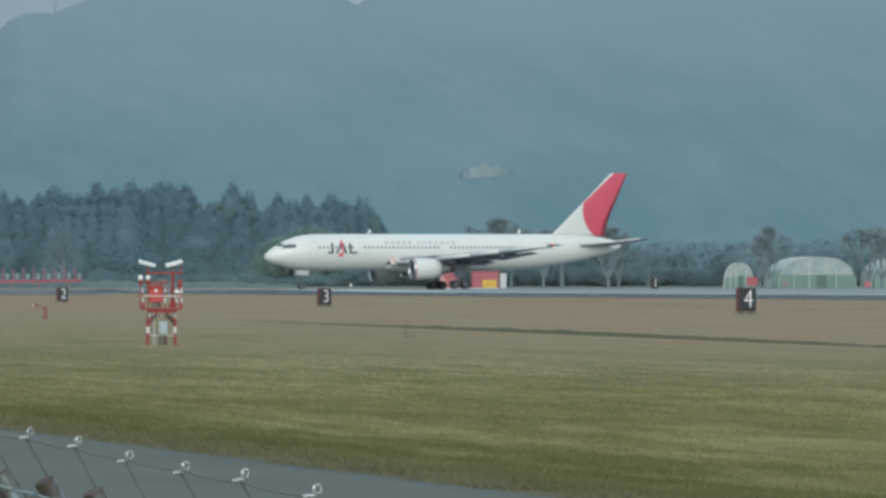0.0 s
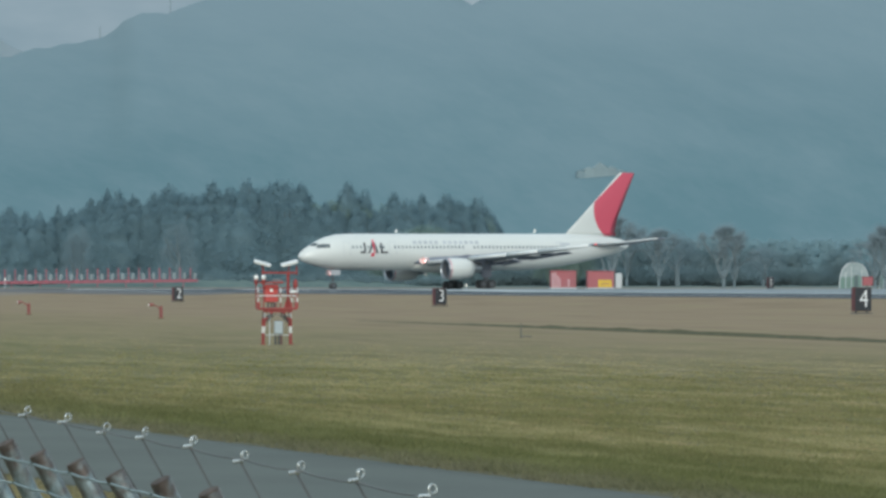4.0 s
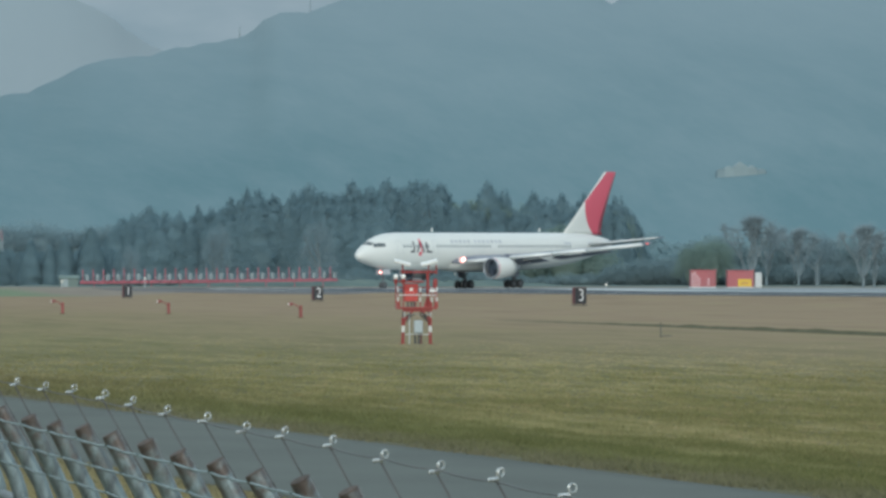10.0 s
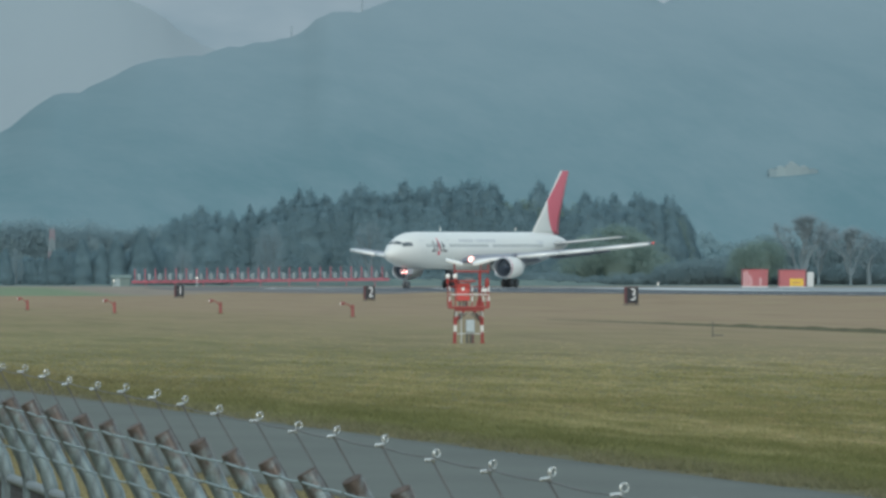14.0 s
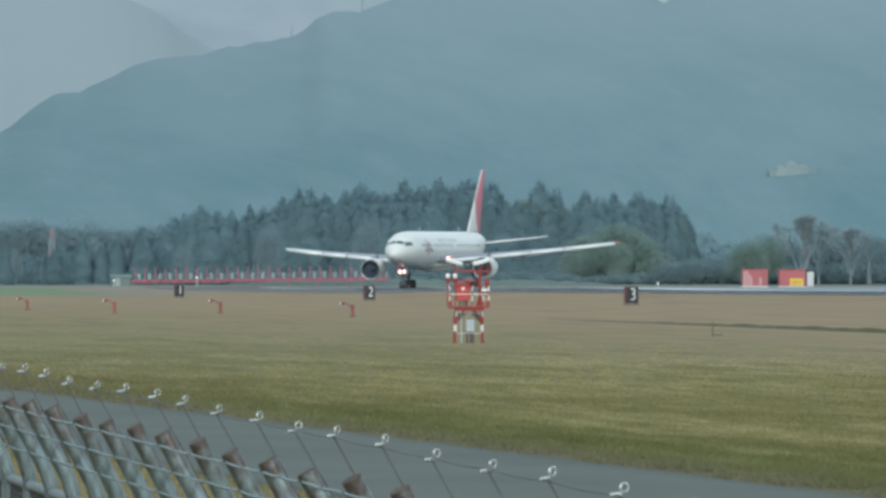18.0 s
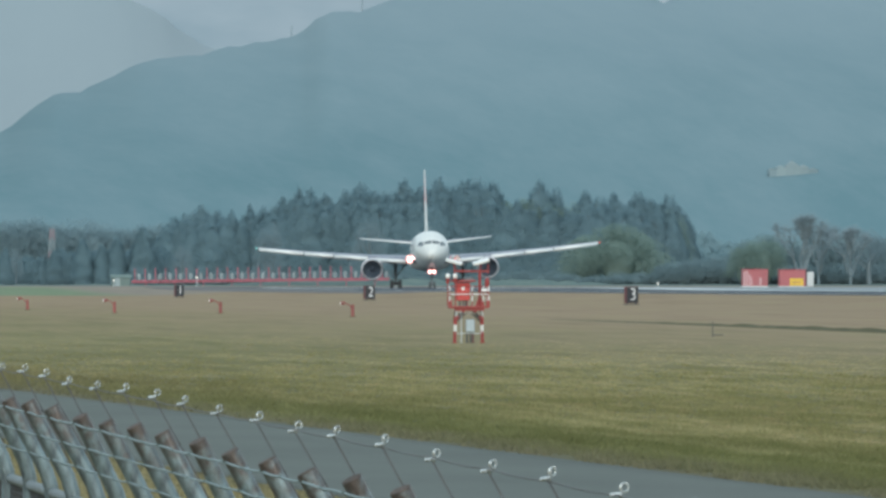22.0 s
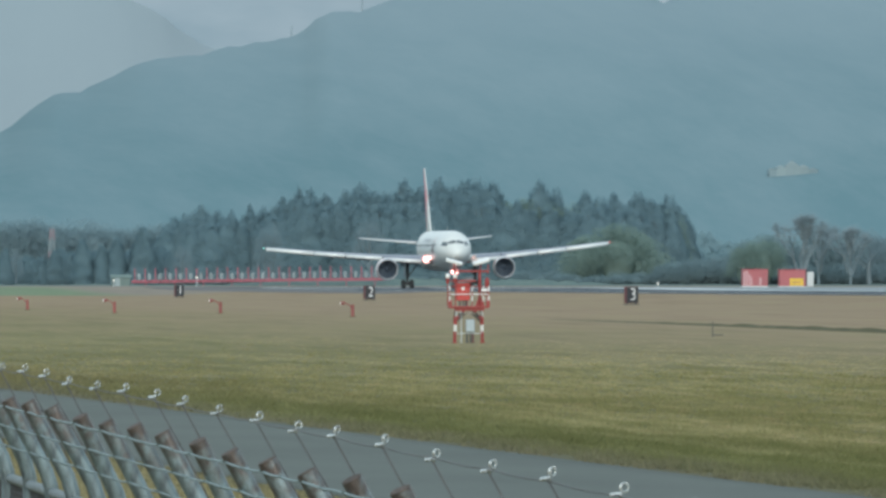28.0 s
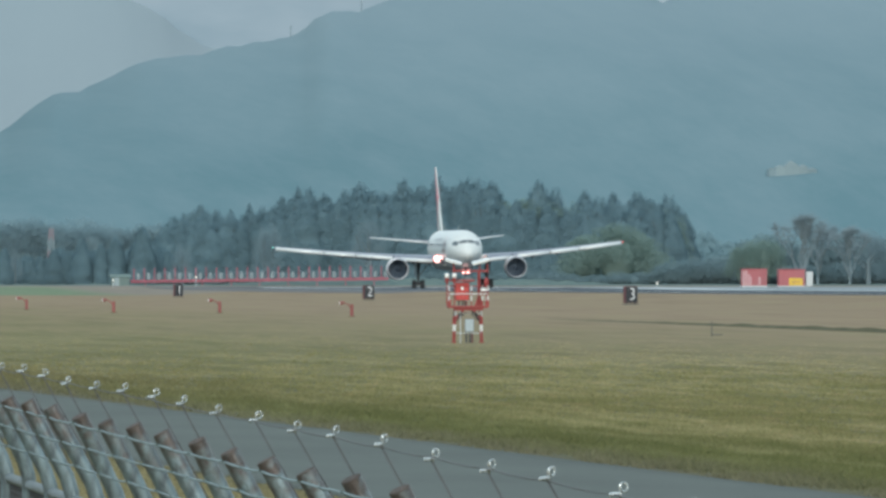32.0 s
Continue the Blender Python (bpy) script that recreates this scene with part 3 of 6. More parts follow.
def trunk_shape(h, r, rng, limbs=0, spread=2.0):
    s = Shape()
    wob = [(rng.normal() * 0.15 * k, rng.normal() * 0.15 * k, h * k / 4) for k in range(5)]
    s.tube(wob, [r, r * 0.85, r * 0.65, r * 0.4, r * 0.12], 7)
    for i in range(limbs):
        k = 0.3 + 0.6 * (i + rng.random()) / limbs
        a = rng.random() * 6.283
        base = Vector((0, 0, h * k))
        out = spread * (1.15 - k) * (0.7 + 0.6 * rng.random())
        p1 = base + Vector((math.cos(a) * out * 0.5, math.sin(a) * out * 0.5, out * 0.35))
        p2 = base + Vector((math.cos(a + 0.2) * out, math.sin(a + 0.2) * out, out * 0.8))
        s.tube([base, p1, p2], [r * 0.4 * (1.1 - k), r * 0.25 * (1.1 - k), 0.03], 5)
    return s


def cedar(seed, h, w):
    """A conifer: tiers of drooping boughs round a narrow dark heart, uneven at the rim and pointed at the top."""
    rng = np.random.default_rng(seed)
    ph = rng.random(4) * 6.283
    steep, blunt = 1.9 + 1.3 * rng.random(), 0.64 + 0.2 * rng.random()

    def radius(k, a):
        lobe = 1 + 0.07 * np.sin(2 * a + ph[0] + 4 * k) + 0.06 * np.sin(3 * a + ph[1] - 7 * k) + 0.07 * np.sin(k * 19 + ph[2] + np.sin(a))
        return w * ((1 - k ** steep) ** blunt + 0.012) * lobe

    boughs, each = 230, 37
    k = 1 - rng.random(boughs) ** 0.85
    a = np.arange(boughs) * 2.39996 + rng.normal(size=boughs) * 0.3
    reach = radius(k, a) * rng.uniform(0.92, 1.08, boughs)
    u = 0.93 + 0.10 * rng.random((boughs, each))
    rad = reach[:, None] * u
    side = rng.normal(size=(boughs, each)) * (0.15 + 0.42 * reach[:, None] * (1.35 - u))
    ca, sa = np.cos(a)[:, None], np.sin(a)[:, None]
    z = h * (0.03 + 0.955 * k)[:, None] + rng.normal(size=(boughs, each)) * 0.34 - 0.16 * rad * u + 0.02 * h * k[:, None]
    pts = np.stack([ca * rad - sa * side, sa * rad + ca * side, np.maximum(z, 0.1)], 2).reshape(-1, 3)
    n = len(pts)
    out = np.repeat(np.stack([np.cos(a), np.sin(a), np.full(boughs, 0.25)], 1), each, 0)
    sz = (0.060 + 0.092 * rng.random(n)) * (1.1 - 0.35 * np.repeat(k, each))
    vs, fs = leaf_cloud(pts, sz, rng, out, 0.25)
    core = Shape()
    rings = []
    for i in range(13):
        kk = 0.97 * i / 12
        row = []
        for b in range(12):
            ang = b * 6.2832 / 12
            rr = float(radius(kk, ang)) * 0.96 + 0.01
            row.append((math.cos(ang) * rr, math.sin(ang) * rr, h * (0.02 + 0.95 * kk)))
        rings.append(row)
    core.loft(rings)
    k0 = len(vs)
    return trunk_shape(h * 0.95, 0.22, rng), (vs + core.v, fs + [tuple(i + k0 for i in f) for f in core.f])


def broadleaf(seed, h, w, density=1300, bare=False):
    """A domed crown of many leafy lobes, loose at the rim; a budding one is open and twiggy."""
    rng = np.random.default_rng(seed)
    lobes = 75
    pts, outs = [], []
    each = density // lobes
    for i in range(lobes):
        d = rng.normal(size=3)
        d[2] = abs(d[2]) if rng.random() < 0.72 else -0.7 * abs(d[2])
        d /= np.linalg.norm(d)
        c = np.array([d[0] * w, d[1] * w, d[2] * h * (0.54 if d[2] > 0 else 0.42)]) * rng.uniform(0.66, 0.84) + np.array([0, 0, h * 0.44])
        if d[2] < 0:
            c[:2] *= 1.25
        r = w * rng.uniform(0.20, 0.34)
        e = rng.normal(size=(each, 3))
        e /= np.linalg.norm(e, axis=1)[:, None]
        keep = (0.2 + 0.85 * rng.random(each) ** 0.5) if bare else (0.80 + 0.28 * rng.random(each))
        p = c + e * (r * keep)[:, None] * np.array([1.15, 1.15, 0.9])
        p[:, 2] = np.maximum(p[:, 2], 0.08)
        pts.append(p)
        outs.append(e * 0.5 + d * 0.3 + np.array([0, 0, 0.5]))
    pts, outs = np.concatenate(pts), np.concatenate(outs)
    n = len(pts)
    sz = (0.035 + 0.04 * rng.random(n)) if bare else (0.035 + 0.05 * rng.random(n))
    vs, fs = leaf_cloud(pts, sz, rng, outs, 0.9 if bare else 0.75)
    if not bare:
        core = Shape()
        rings = []
        for i in range(9):
            e = -1.35 + 2.7 * i / 8
            rings.append([(math.cos(e) * w * 0.42 * math.cos(b * 0.4488) * (1.15 if e < 0 else 1), math.cos(e) * w * 0.42 * math.sin(b * 0.4488) * (1.15 if e < 0 else 1),
                           h * 0.40 + math.sin(e) * h * (0.34 if e > 0 else 0.39)) for b in range(14)])
        core.loft(rings)
        k0 = len(vs)
        vs, fs = vs + core.v, fs + [tuple(i + k0 for i in f) for f in core.f]
    return trunk_shape(h * 0.75, 0.2 + h * 0.012, rng, 14 if bare else 4, w * 1.1 if bare else w * 0.7), (vs, fs)


def bare_tree(seed, h, w):
    """A leafless tree: trunk, forking limbs and a haze of fine twigs."""
    rng = np.random.default_rng(seed)
    s, tips = Shape(), []

    def grow(p, d, length, r, depth):
        q = p + d * length
        s.tube([p, (p + q) / 2 + Vector(rng.normal(size=3)) * length * 0.05, q], [r, r * 0.85, r * 0.65], 5)
        if depth == 0:
            tips.append(q)
            return
        fork = 5 if depth == 4 else 3
        for i in range(fork):
            e = (d + Vector(rng.normal(size=3)) * (0.42 if depth == 4 else 0.36) + Vector((0, 0, 0.12))).normalized()
            grow(q, e, h * 0.27 if depth == 4 else length * (0.62 + 0.2 * rng.random()), r * 0.6, depth - 1)

    grow(Vector((0, 0, 0)), Vector((0, 0, 1)), h * 0.15, 0.26, 4)
    tw = Shape()
    for t in tips:
        for i in range(17):
            e = Vector(rng.normal(size=3)).normalized() * (0.5 + 0.9 * rng.random())
            e.z = abs(e.z) * 0.8
            side = e.orthogonal().normalized() * 0.022
            tw.add([t - side, t + side, t + e], [(0, 1, 2)])
    return s, tw


def tree_thing(name, trunk, crown, leaf, label, category="tree", group=""):
    root = thing(name, pose(0, -900, -60), label, category, group)
    part("trunk", trunk, M_LIMB, root)
    link("crown", crown[0], crown[1], leaf, root, smooth=True)
    return root


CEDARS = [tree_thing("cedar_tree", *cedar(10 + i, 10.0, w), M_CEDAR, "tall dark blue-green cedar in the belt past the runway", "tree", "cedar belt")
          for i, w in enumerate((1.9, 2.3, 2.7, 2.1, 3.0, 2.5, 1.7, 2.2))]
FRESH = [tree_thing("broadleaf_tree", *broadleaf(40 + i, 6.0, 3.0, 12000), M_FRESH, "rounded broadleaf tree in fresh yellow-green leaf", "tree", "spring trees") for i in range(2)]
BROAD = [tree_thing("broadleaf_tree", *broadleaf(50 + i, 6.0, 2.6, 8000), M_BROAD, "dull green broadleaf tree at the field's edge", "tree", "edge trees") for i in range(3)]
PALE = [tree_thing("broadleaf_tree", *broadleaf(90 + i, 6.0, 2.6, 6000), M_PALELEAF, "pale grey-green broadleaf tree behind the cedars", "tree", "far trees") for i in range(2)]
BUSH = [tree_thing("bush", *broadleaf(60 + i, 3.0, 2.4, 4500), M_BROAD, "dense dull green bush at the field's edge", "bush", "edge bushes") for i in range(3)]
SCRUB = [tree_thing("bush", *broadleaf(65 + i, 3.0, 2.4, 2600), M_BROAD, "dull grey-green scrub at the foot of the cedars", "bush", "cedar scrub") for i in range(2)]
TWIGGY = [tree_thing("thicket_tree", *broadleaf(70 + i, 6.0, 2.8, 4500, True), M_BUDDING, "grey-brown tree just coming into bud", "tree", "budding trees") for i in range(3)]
BARE = []
for i in range(2):
    bt, tw = bare_tree(80 + i, 8.0, 3.0)
    root = thing("bare_tree", pose(0, -900, -60), "leafless grey-brown tree with fine twigs", "tree", "bare trees")
    part("trunk", bt, M_LIMB, root)
    part("crown", tw, M_TWIG, root)
    BARE.append(root)
MODELS = PALE + CEDARS + FRESH + BROAD + BUSH + SCRUB + TWIGGY + BARE
treg = random.Random(5)


def plant(model, mil, y, size, wide=1.0):
    x = spot(mil, y)
    ob = copy_thing(model, pose(x, y, ground_z(x, y) - 0.05, 0, 0, treg.uniform(0, 360)))
    ob.scale = (size * wide, size * wide, size)
    return ob


# the tall cedars that stand out of the belt, fitted to the skyline in the camera's view: bearing, height in metres,
# breadth
SPIRES = [(59.54, 13.3, 0.85), (58.65, 12.1, 0.94), (60.62, 12.7, 0.85), (61.51, 12.3, 0.94), (62.65, 13.3, 0.85), (63.51, 13.0, 0.85), (64.72, 14.6, 0.85),
          (65.79, 16.0, 0.85), (66.36, 15.9, 0.77), (67.40, 15.0, 0.94), (68.65, 15.8, 0.68), (69.72, 16.7, 1.02), (70.50, 16.0, 0.85), (71.50, 15.7, 0.94),
          (72.43, 17.2, 1.02), (73.57, 16.7, 0.85), (74.54, 17.8, 0.94), (75.43, 16.6, 0.85), (76.22, 17.6, 0.85), (76.93, 18.0, 0.94), (78.00, 16.9, 1.02),
          (80.96, 17.4, 0.59), (82.04, 16.4, 0.55), (83.86, 15.7, 0.59), (84.78, 14.9, 0.77), (85.64, 15.4, 0.64), (87.21, 15.4, 1.06), (88.00, 14.2, 0.85),
          (89.14, 15.2, 0.98), (89.78, 13.1, 0.77)]
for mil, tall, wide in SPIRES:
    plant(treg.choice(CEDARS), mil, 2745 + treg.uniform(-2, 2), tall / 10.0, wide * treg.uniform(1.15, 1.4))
# the belt's even canopy below them, fitted to the same view: bearing, height
BELT = [(58.01, 11.1), (58.65, 11.5), (61.15, 11.9), (62.58, 12.3), (63.51, 12.1), (64.72, 13.8), (65.79, 15.0), (67.40, 14.4), (68.65, 14.6), (69.72, 15.7),
        (71.50, 15.0), (72.43, 16.0), (73.57, 15.7), (74.54, 16.4), (75.43, 16.0), (76.93, 16.8), (78.00, 16.2), (79.00, 15.6), (80.79, 15.3), (82.57, 14.8),
        (84.71, 14.0), (86.14, 13.7), (87.21, 14.4), (88.28, 13.3), (89.14, 14.0), (89.82, 12.1), (90.14, 9.1)]
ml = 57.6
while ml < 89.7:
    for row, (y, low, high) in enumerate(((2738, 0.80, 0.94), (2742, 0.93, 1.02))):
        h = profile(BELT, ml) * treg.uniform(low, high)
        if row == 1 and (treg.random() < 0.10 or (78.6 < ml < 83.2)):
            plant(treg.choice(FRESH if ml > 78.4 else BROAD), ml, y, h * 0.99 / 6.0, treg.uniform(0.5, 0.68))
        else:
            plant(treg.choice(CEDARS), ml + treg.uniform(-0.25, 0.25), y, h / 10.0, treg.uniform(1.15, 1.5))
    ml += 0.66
# the lower dark stand to its side, and trees behind in the hazier leaf colour
ml = 42.5
while ml < 58.0:
    for row in range(2):
        plant(treg.choice(CEDARS), ml + treg.uniform(-0.2, 0.2), 2690 + row * 4, (treg.uniform(0.50, 0.60) + 0.05 * row) * (0.78 if ml < 50.5 else 1.0), 1.5)
    plant(treg.choice(PALE), ml + 0.3, 2860 + treg.uniform(-3, 3), treg.uniform(1.7, 2.15), 1.05)
    ml += 0.5
for mil, size in ((54.25, 0.80), (55.9, 0.98), (52.1, 0.76), (53.3, 0.68), (47.2, 0.62)):
    plant(CEDARS[1], mil, 2682, size, 1.15)
for mil, size, wide in ((58.4, 1.25, 0.55), (63.6, 1.75, 0.45), (64.1, 1.9, 0.4), (70.2, 2.0, 0.55), (47.9, 1.15, 0.35)):
    plant(treg.choice(TWIGGY), mil, 2676, size, wide)
for mil, y, size, w in ((85.9, 2680, 1.82, 1.15), (84.0, 2690, 1.5, 1.1), (87.4, 2690, 1.5, 1.05), (78.7, 2800, 2.36, 0.7), (80.2, 2800, 2.42, 0.8), (82.2, 2800, 2.32, 0.75), (95.1, 2634, 1.42, 0.9), (93.9, 2636, 1.2, 0.8)):
    plant(treg.choice(FRESH), mil, y, size, w)
# low scrub, added to cover the dark shaded foot of the belt, and the thicket past its end
ml = 57.0
while ml < 126.0:
    if ml < 89:
        plant(treg.choice(SCRUB), ml + treg.uniform(-0.2, 0.2), 2650 + treg.uniform(-2, 2), treg.uniform(0.45, 0.85), 1.3)
    else:
        plant(treg.choice(BUSH), ml + treg.uniform(-0.2, 0.2), 2648 + treg.uniform(-2, 2), treg.uniform(0.95, 1.35), 1.3)
    ml += 0.6
for mil, size in ((90.6, 0.95), (91.6, 0.9), (92.6, 1.0), (94.4, 1.5), (95.6, 1.62), (96.6, 1.5), (98.8, 1.45), (100.4, 1.5), (101.4, 1.65), (103.0, 1.45), (104.2, 1.5), (106.3, 1.3), (108.0, 1.2), (109.2, 1.3), (112, 1.25), (115, 1.2), (117, 1.2), (120, 1.3), (122, 1.3)):
    plant(treg.choice(BROAD), mil, 2652 + treg.uniform(-2, 2), size * 0.92, 1.1)
for mil, size in ((101.8, 1.65), (107.2, 1.3), (118.4, 1.3)):
    plant(treg.choice(TWIGGY), mil, 2630, size, 1.0)
for mil, y, size in ((104.7, 2500, 1.34), (105.4, 2520, 1.15), (97.6, 2600, 1.58), (98.6, 2620, 1.45), (100.6, 2610, 1.3), (114.9, 2400, 1.30), (114.3, 2440, 1.15), (121.2, 2400, 1.38), (122.0, 2440, 1.25)):
    plant(treg.choice(BARE), mil, y, size, 0.82)


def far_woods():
    """The woods on the rising ground behind the belt, paled by haze in their leaf colour."""
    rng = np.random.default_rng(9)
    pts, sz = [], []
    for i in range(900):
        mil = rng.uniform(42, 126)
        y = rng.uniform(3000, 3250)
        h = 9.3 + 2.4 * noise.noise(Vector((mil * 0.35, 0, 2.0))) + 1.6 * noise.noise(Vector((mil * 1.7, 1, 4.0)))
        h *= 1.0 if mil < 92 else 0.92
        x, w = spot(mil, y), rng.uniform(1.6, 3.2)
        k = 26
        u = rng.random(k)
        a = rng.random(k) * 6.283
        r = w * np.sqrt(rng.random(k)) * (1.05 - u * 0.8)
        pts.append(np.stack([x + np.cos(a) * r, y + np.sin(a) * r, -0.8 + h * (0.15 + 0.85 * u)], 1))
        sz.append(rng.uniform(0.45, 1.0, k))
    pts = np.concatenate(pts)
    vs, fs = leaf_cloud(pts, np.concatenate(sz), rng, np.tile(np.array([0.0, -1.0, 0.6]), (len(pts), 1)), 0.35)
    tagged(link("far_woods", vs, fs, M_FARWOOD), "woods along the foot of the mountain, paled by painted haze", "woods", "", "stuff")


far_woods()
for m in MODELS:
    for o in [*m.children_recursive, m]:
        bpy.data.objects.remove(o)


# ---- the fence ----
FENCE_X, POST_GAP = 3.345, 2.0


def fence():
    """A tall wire fence: pipe posts bent over at the top, strained wires, and ring-ended rods wired to each post."""
    root = thing("boundary_fence", pose(FENCE_X, 0, 0), "tall galvanised pipe fence with bent rusty tops and ring rods", "fence")
    rng = random.Random(3)

    def top(y):
        return EYE - 0.682 + 0.0031 * (y - 38.3)

    n = 27
    ys = [32.3 + POST_GAP * i for i in range(n)]
    lean = 0.54
    body, tip, rod, ring, nub = Shape(), Shape(), Shape(), Shape(), Shape()
    # one post of each sort, foot at the bend; shared by all posts
    r = 0.0335
    bend = [(0.187, 0, -2.62), (0.187, 0, -0.44), (0.182, 0, -0.395), (0.160, -0.004, -0.325), (-0.0115, -0.038, -0.008)]
    body.tube(bend, r, 12, False)
    tip.tube([(-0.0115, -0.038, -0.008), (-0.0129, -0.0383, -0.0053), (-0.0134, -0.0384, -0.0044)], [r, r * 0.93, r * 0.75], 12)
    rod.tube([(-0.048, 0.03, 0.118), (0.019, 0.03, 0.0), (0.107, 0.03, -0.155), (0.172, 0.03, -0.28)], 0.0029, 6)
    rod.tube([(0.020, 0.02, -0.035), (0.045, 0.03, -0.045)], 0.006, 6)
    ring.torus((0, 0, 0), 0.0112, 0.0028, pose(-0.038, 0.03, 0.142, 0, 15, 38))
    coil = [(-0.038 + 0.0112 * math.cos(u * 0.42), 0.03 + 0.0012 * u - 0.006, 0.142 + 0.0115 * math.sin(u * 0.42)) for u in range(2, 15)]
    ring.tube(coil, 0.0024, 6)
    ring.tube([(-0.048, 0.03, 0.116), (-0.044, 0.03, 0.132)], 0.0045, 6)
    nub.tube([(-0.068, 0.026, 0.123), (-0.046, 0.03, 0.126)], [0.0058, 0.005], 8)
    nub.tube([(-0.073, 0.026, 0.1225), (-0.068, 0.026, 0.123)], [0.003, 0.0075], 8)
    first = None
    for i, y in enumerate(ys):
        lift = pose(rng.uniform(-0.006, 0.006), y, top(y) + rng.uniform(-0.008, 0.008), 0, rng.uniform(-1.2, 1.2), rng.uniform(-14, 14))
        if first is None:
            post = part("post", body, M_POST, root, "galvanised pipe post with a bent top", True)
            part("cut_end", tip, M_RUST, post, "rusty pipe cap", True)
            part("rod", rod, M_ROD, post, "thin dark rod", True)
            part("ring", ring, M_BRIGHT, post, "bright zinc ring", True)
            part("bolt", nub, M_BRIGHT, post)
            first = post
            post.matrix_basis = lift
        else:
            copy_thing(first, lift)
    for drop in (0.058, 0.158, 0.262):
        s = Shape()
        pts = []
        for i, y in enumerate(ys[:-1]):
            for u in (0.0, 0.25, 0.5, 0.75):
                yy = y + POST_GAP * u
                sag = 0.003 * math.sin(math.pi * u) + rng.uniform(-0.002, 0.002)
                pts.append((drop * lean - 0.056 + rng.uniform(-0.0015, 0.0015), yy, top(yy) - drop + 0.012 - sag))
        s.tube(pts, 0.0048, 6)
        for k in range(0, len(pts) - 1):
            if k % 2 == 0:
                p = Vector(pts[k])
                s.tube([p + Vector((-0.009, -0.02, 0.006)), p + Vector((0.008, 0.02, -0.006))], 0.0035, 5)
        part("strand", s, M_WIRE, root, "wavy strand of zinc-coated wire", True)
    s = Shape()
    pts = []
    for y in ys[:-1]:
        for u in (0.0, 0.33, 0.66):
            yy = y + POST_GAP * u
            pts.append((-0.05, yy, top(yy) + 0.124 - 0.006 * math.sin(math.pi * u)))
    s.tube(pts, 0.0022, 5)
    part("ring_wire", s, M_ROD, root, "thin dark wire strung from ring to ring", True)
    s = Shape()
    s.tube([(0.187, ys[0], top(ys[0]) - 0.43), (0.187, ys[-1], top(ys[-1]) - 0.43)], 0.024, 10)
    part("top_rail", s, M_GALV, root, "", True)
    # woven mesh below the rail
    vs, fs = [], []
    w, pitch = 0.0022, 0.05

    def strip(p, q):
        k = len(vs)
        vs.extend([(0.187 - w, p[0], p[1] - w), (0.187 + w, p[0], p[1] + w), (0.187 + w, q[0], q[1] + w), (0.187 - w, q[0], q[1] - w)])
        fs.append((k, k + 1, k + 2, k + 3))

    y = ys[0]
    while y < ys[-1] - 2.1:
        t = top(y) - 0.45
        strip((y, t), (y + 2.0, t - 2.0))
        strip((y + 2.0, t), (y, t - 2.0))
        y += pitch
    tagged(link("mesh", vs, fs, M_ROD, root, "woven wire mesh"), "", "", "", "stuff")


fence()


# ---- the grass ----
def tufts():
    """Uneven tufts of mown grass over the near turf, longer along the road's verge and shorter with distance."""
    rng = np.random.default_rng(21)
    n = 110000
    mil = rng.uniform(43.0, 126.0, n)
    inv = 1 / 900.0 + (1 / 184.0 - 1 / 900.0) * rng.random(n)
    y = 1 / inv
    x = y * np.tan(mil / 1000)
    bear = 4.9 - 0.0154 * np.clip(y, 100, 520)
    edge = 18.25 + bear + 0.16 * np.sin(y * 0.35) + 0.12 * np.sin(y * 1.9) + np.abs(rng.normal(size=n)) * 0.5
    keep = rng.random(n) < np.clip((1 / y - 1 / 900) / (1 / 330 - 1 / 900), 0, 1)
    keep &= (x > edge) | ((x > 4.2) & (x < 13.75 + bear - NARROW + rng.normal(size=n) * 0.06))
    x, y, bear = x[keep], y[keep], bear[keep]
    n = len(x)
    clump = np.sin(x * 1.3 + np.sin(y * 0.31) * 2) * np.sin(y * 0.17 + x * 0.4) + 0.6 * np.sin(x * 3.7 + y * 0.5) * np.sin(y * 0.9 - x)
    verge = np.clip((26.0 - x + bear) / 7.0, 0, 1) * (x > 17 + bear)
    fade = np.clip((70.0 - x) / 30.0, 0.25, 1.0) * np.clip((1 / y - 1 / 950) / (1 / 400 - 1 / 950), 0.2, 1.0)
    h = (0.028 + 0.030 * rng.random(n)) * (1 + 0.45 * clump) * (1 + 1.0 * verge) * fade
    h = np.where(rng.random(n) < 0.02, h * 1.7, h)
    w = (0.016 + 0.028 * rng.random(n)) * (0.5 + y / 420)
    base = np.stack([x, y, np.zeros(n) - 0.005], 1)
    blades = []
    for b in range(4):
        a = rng.uniform(0, 3.1416, n)
        d = np.stack([np.cos(a) * w, np.sin(a) * w, np.zeros(n)], 1)
        tip = np.stack([rng.normal(size=n) * h * 0.6, rng.normal(size=n) * h * 0.6, h * rng.uniform(0.6, 1.1, n)], 1)
        off = np.stack([rng.normal(size=n) * 0.08, rng.normal(size=n) * 0.4, np.zeros(n)], 1)
        blades.append(np.stack([base + off - d, base + off + d, base + off + tip], 1))
    v = np.stack(blades, 1).reshape(-1, 3)
    me = bpy.data.meshes.new("grass")
    me.vertices.add(len(v))
    me.vertices.foreach_set("co", v.ravel())
    k = len(v) // 3
    me.loops.add(len(v))
    me.loops.foreach_set("vertex_index", np.arange(len(v), dtype=np.int32))
    me.polygons.add(k)
    me.polygons.foreach_set("loop_start", np.arange(k, dtype=np.int32) * 3)
    me.update(calc_edges=True)
    me.materials.append(M_BLADE)
    tagged(new("grass", me), "short mown olive grass with drier straw tufts", "grass", "", "stuff")


tufts()


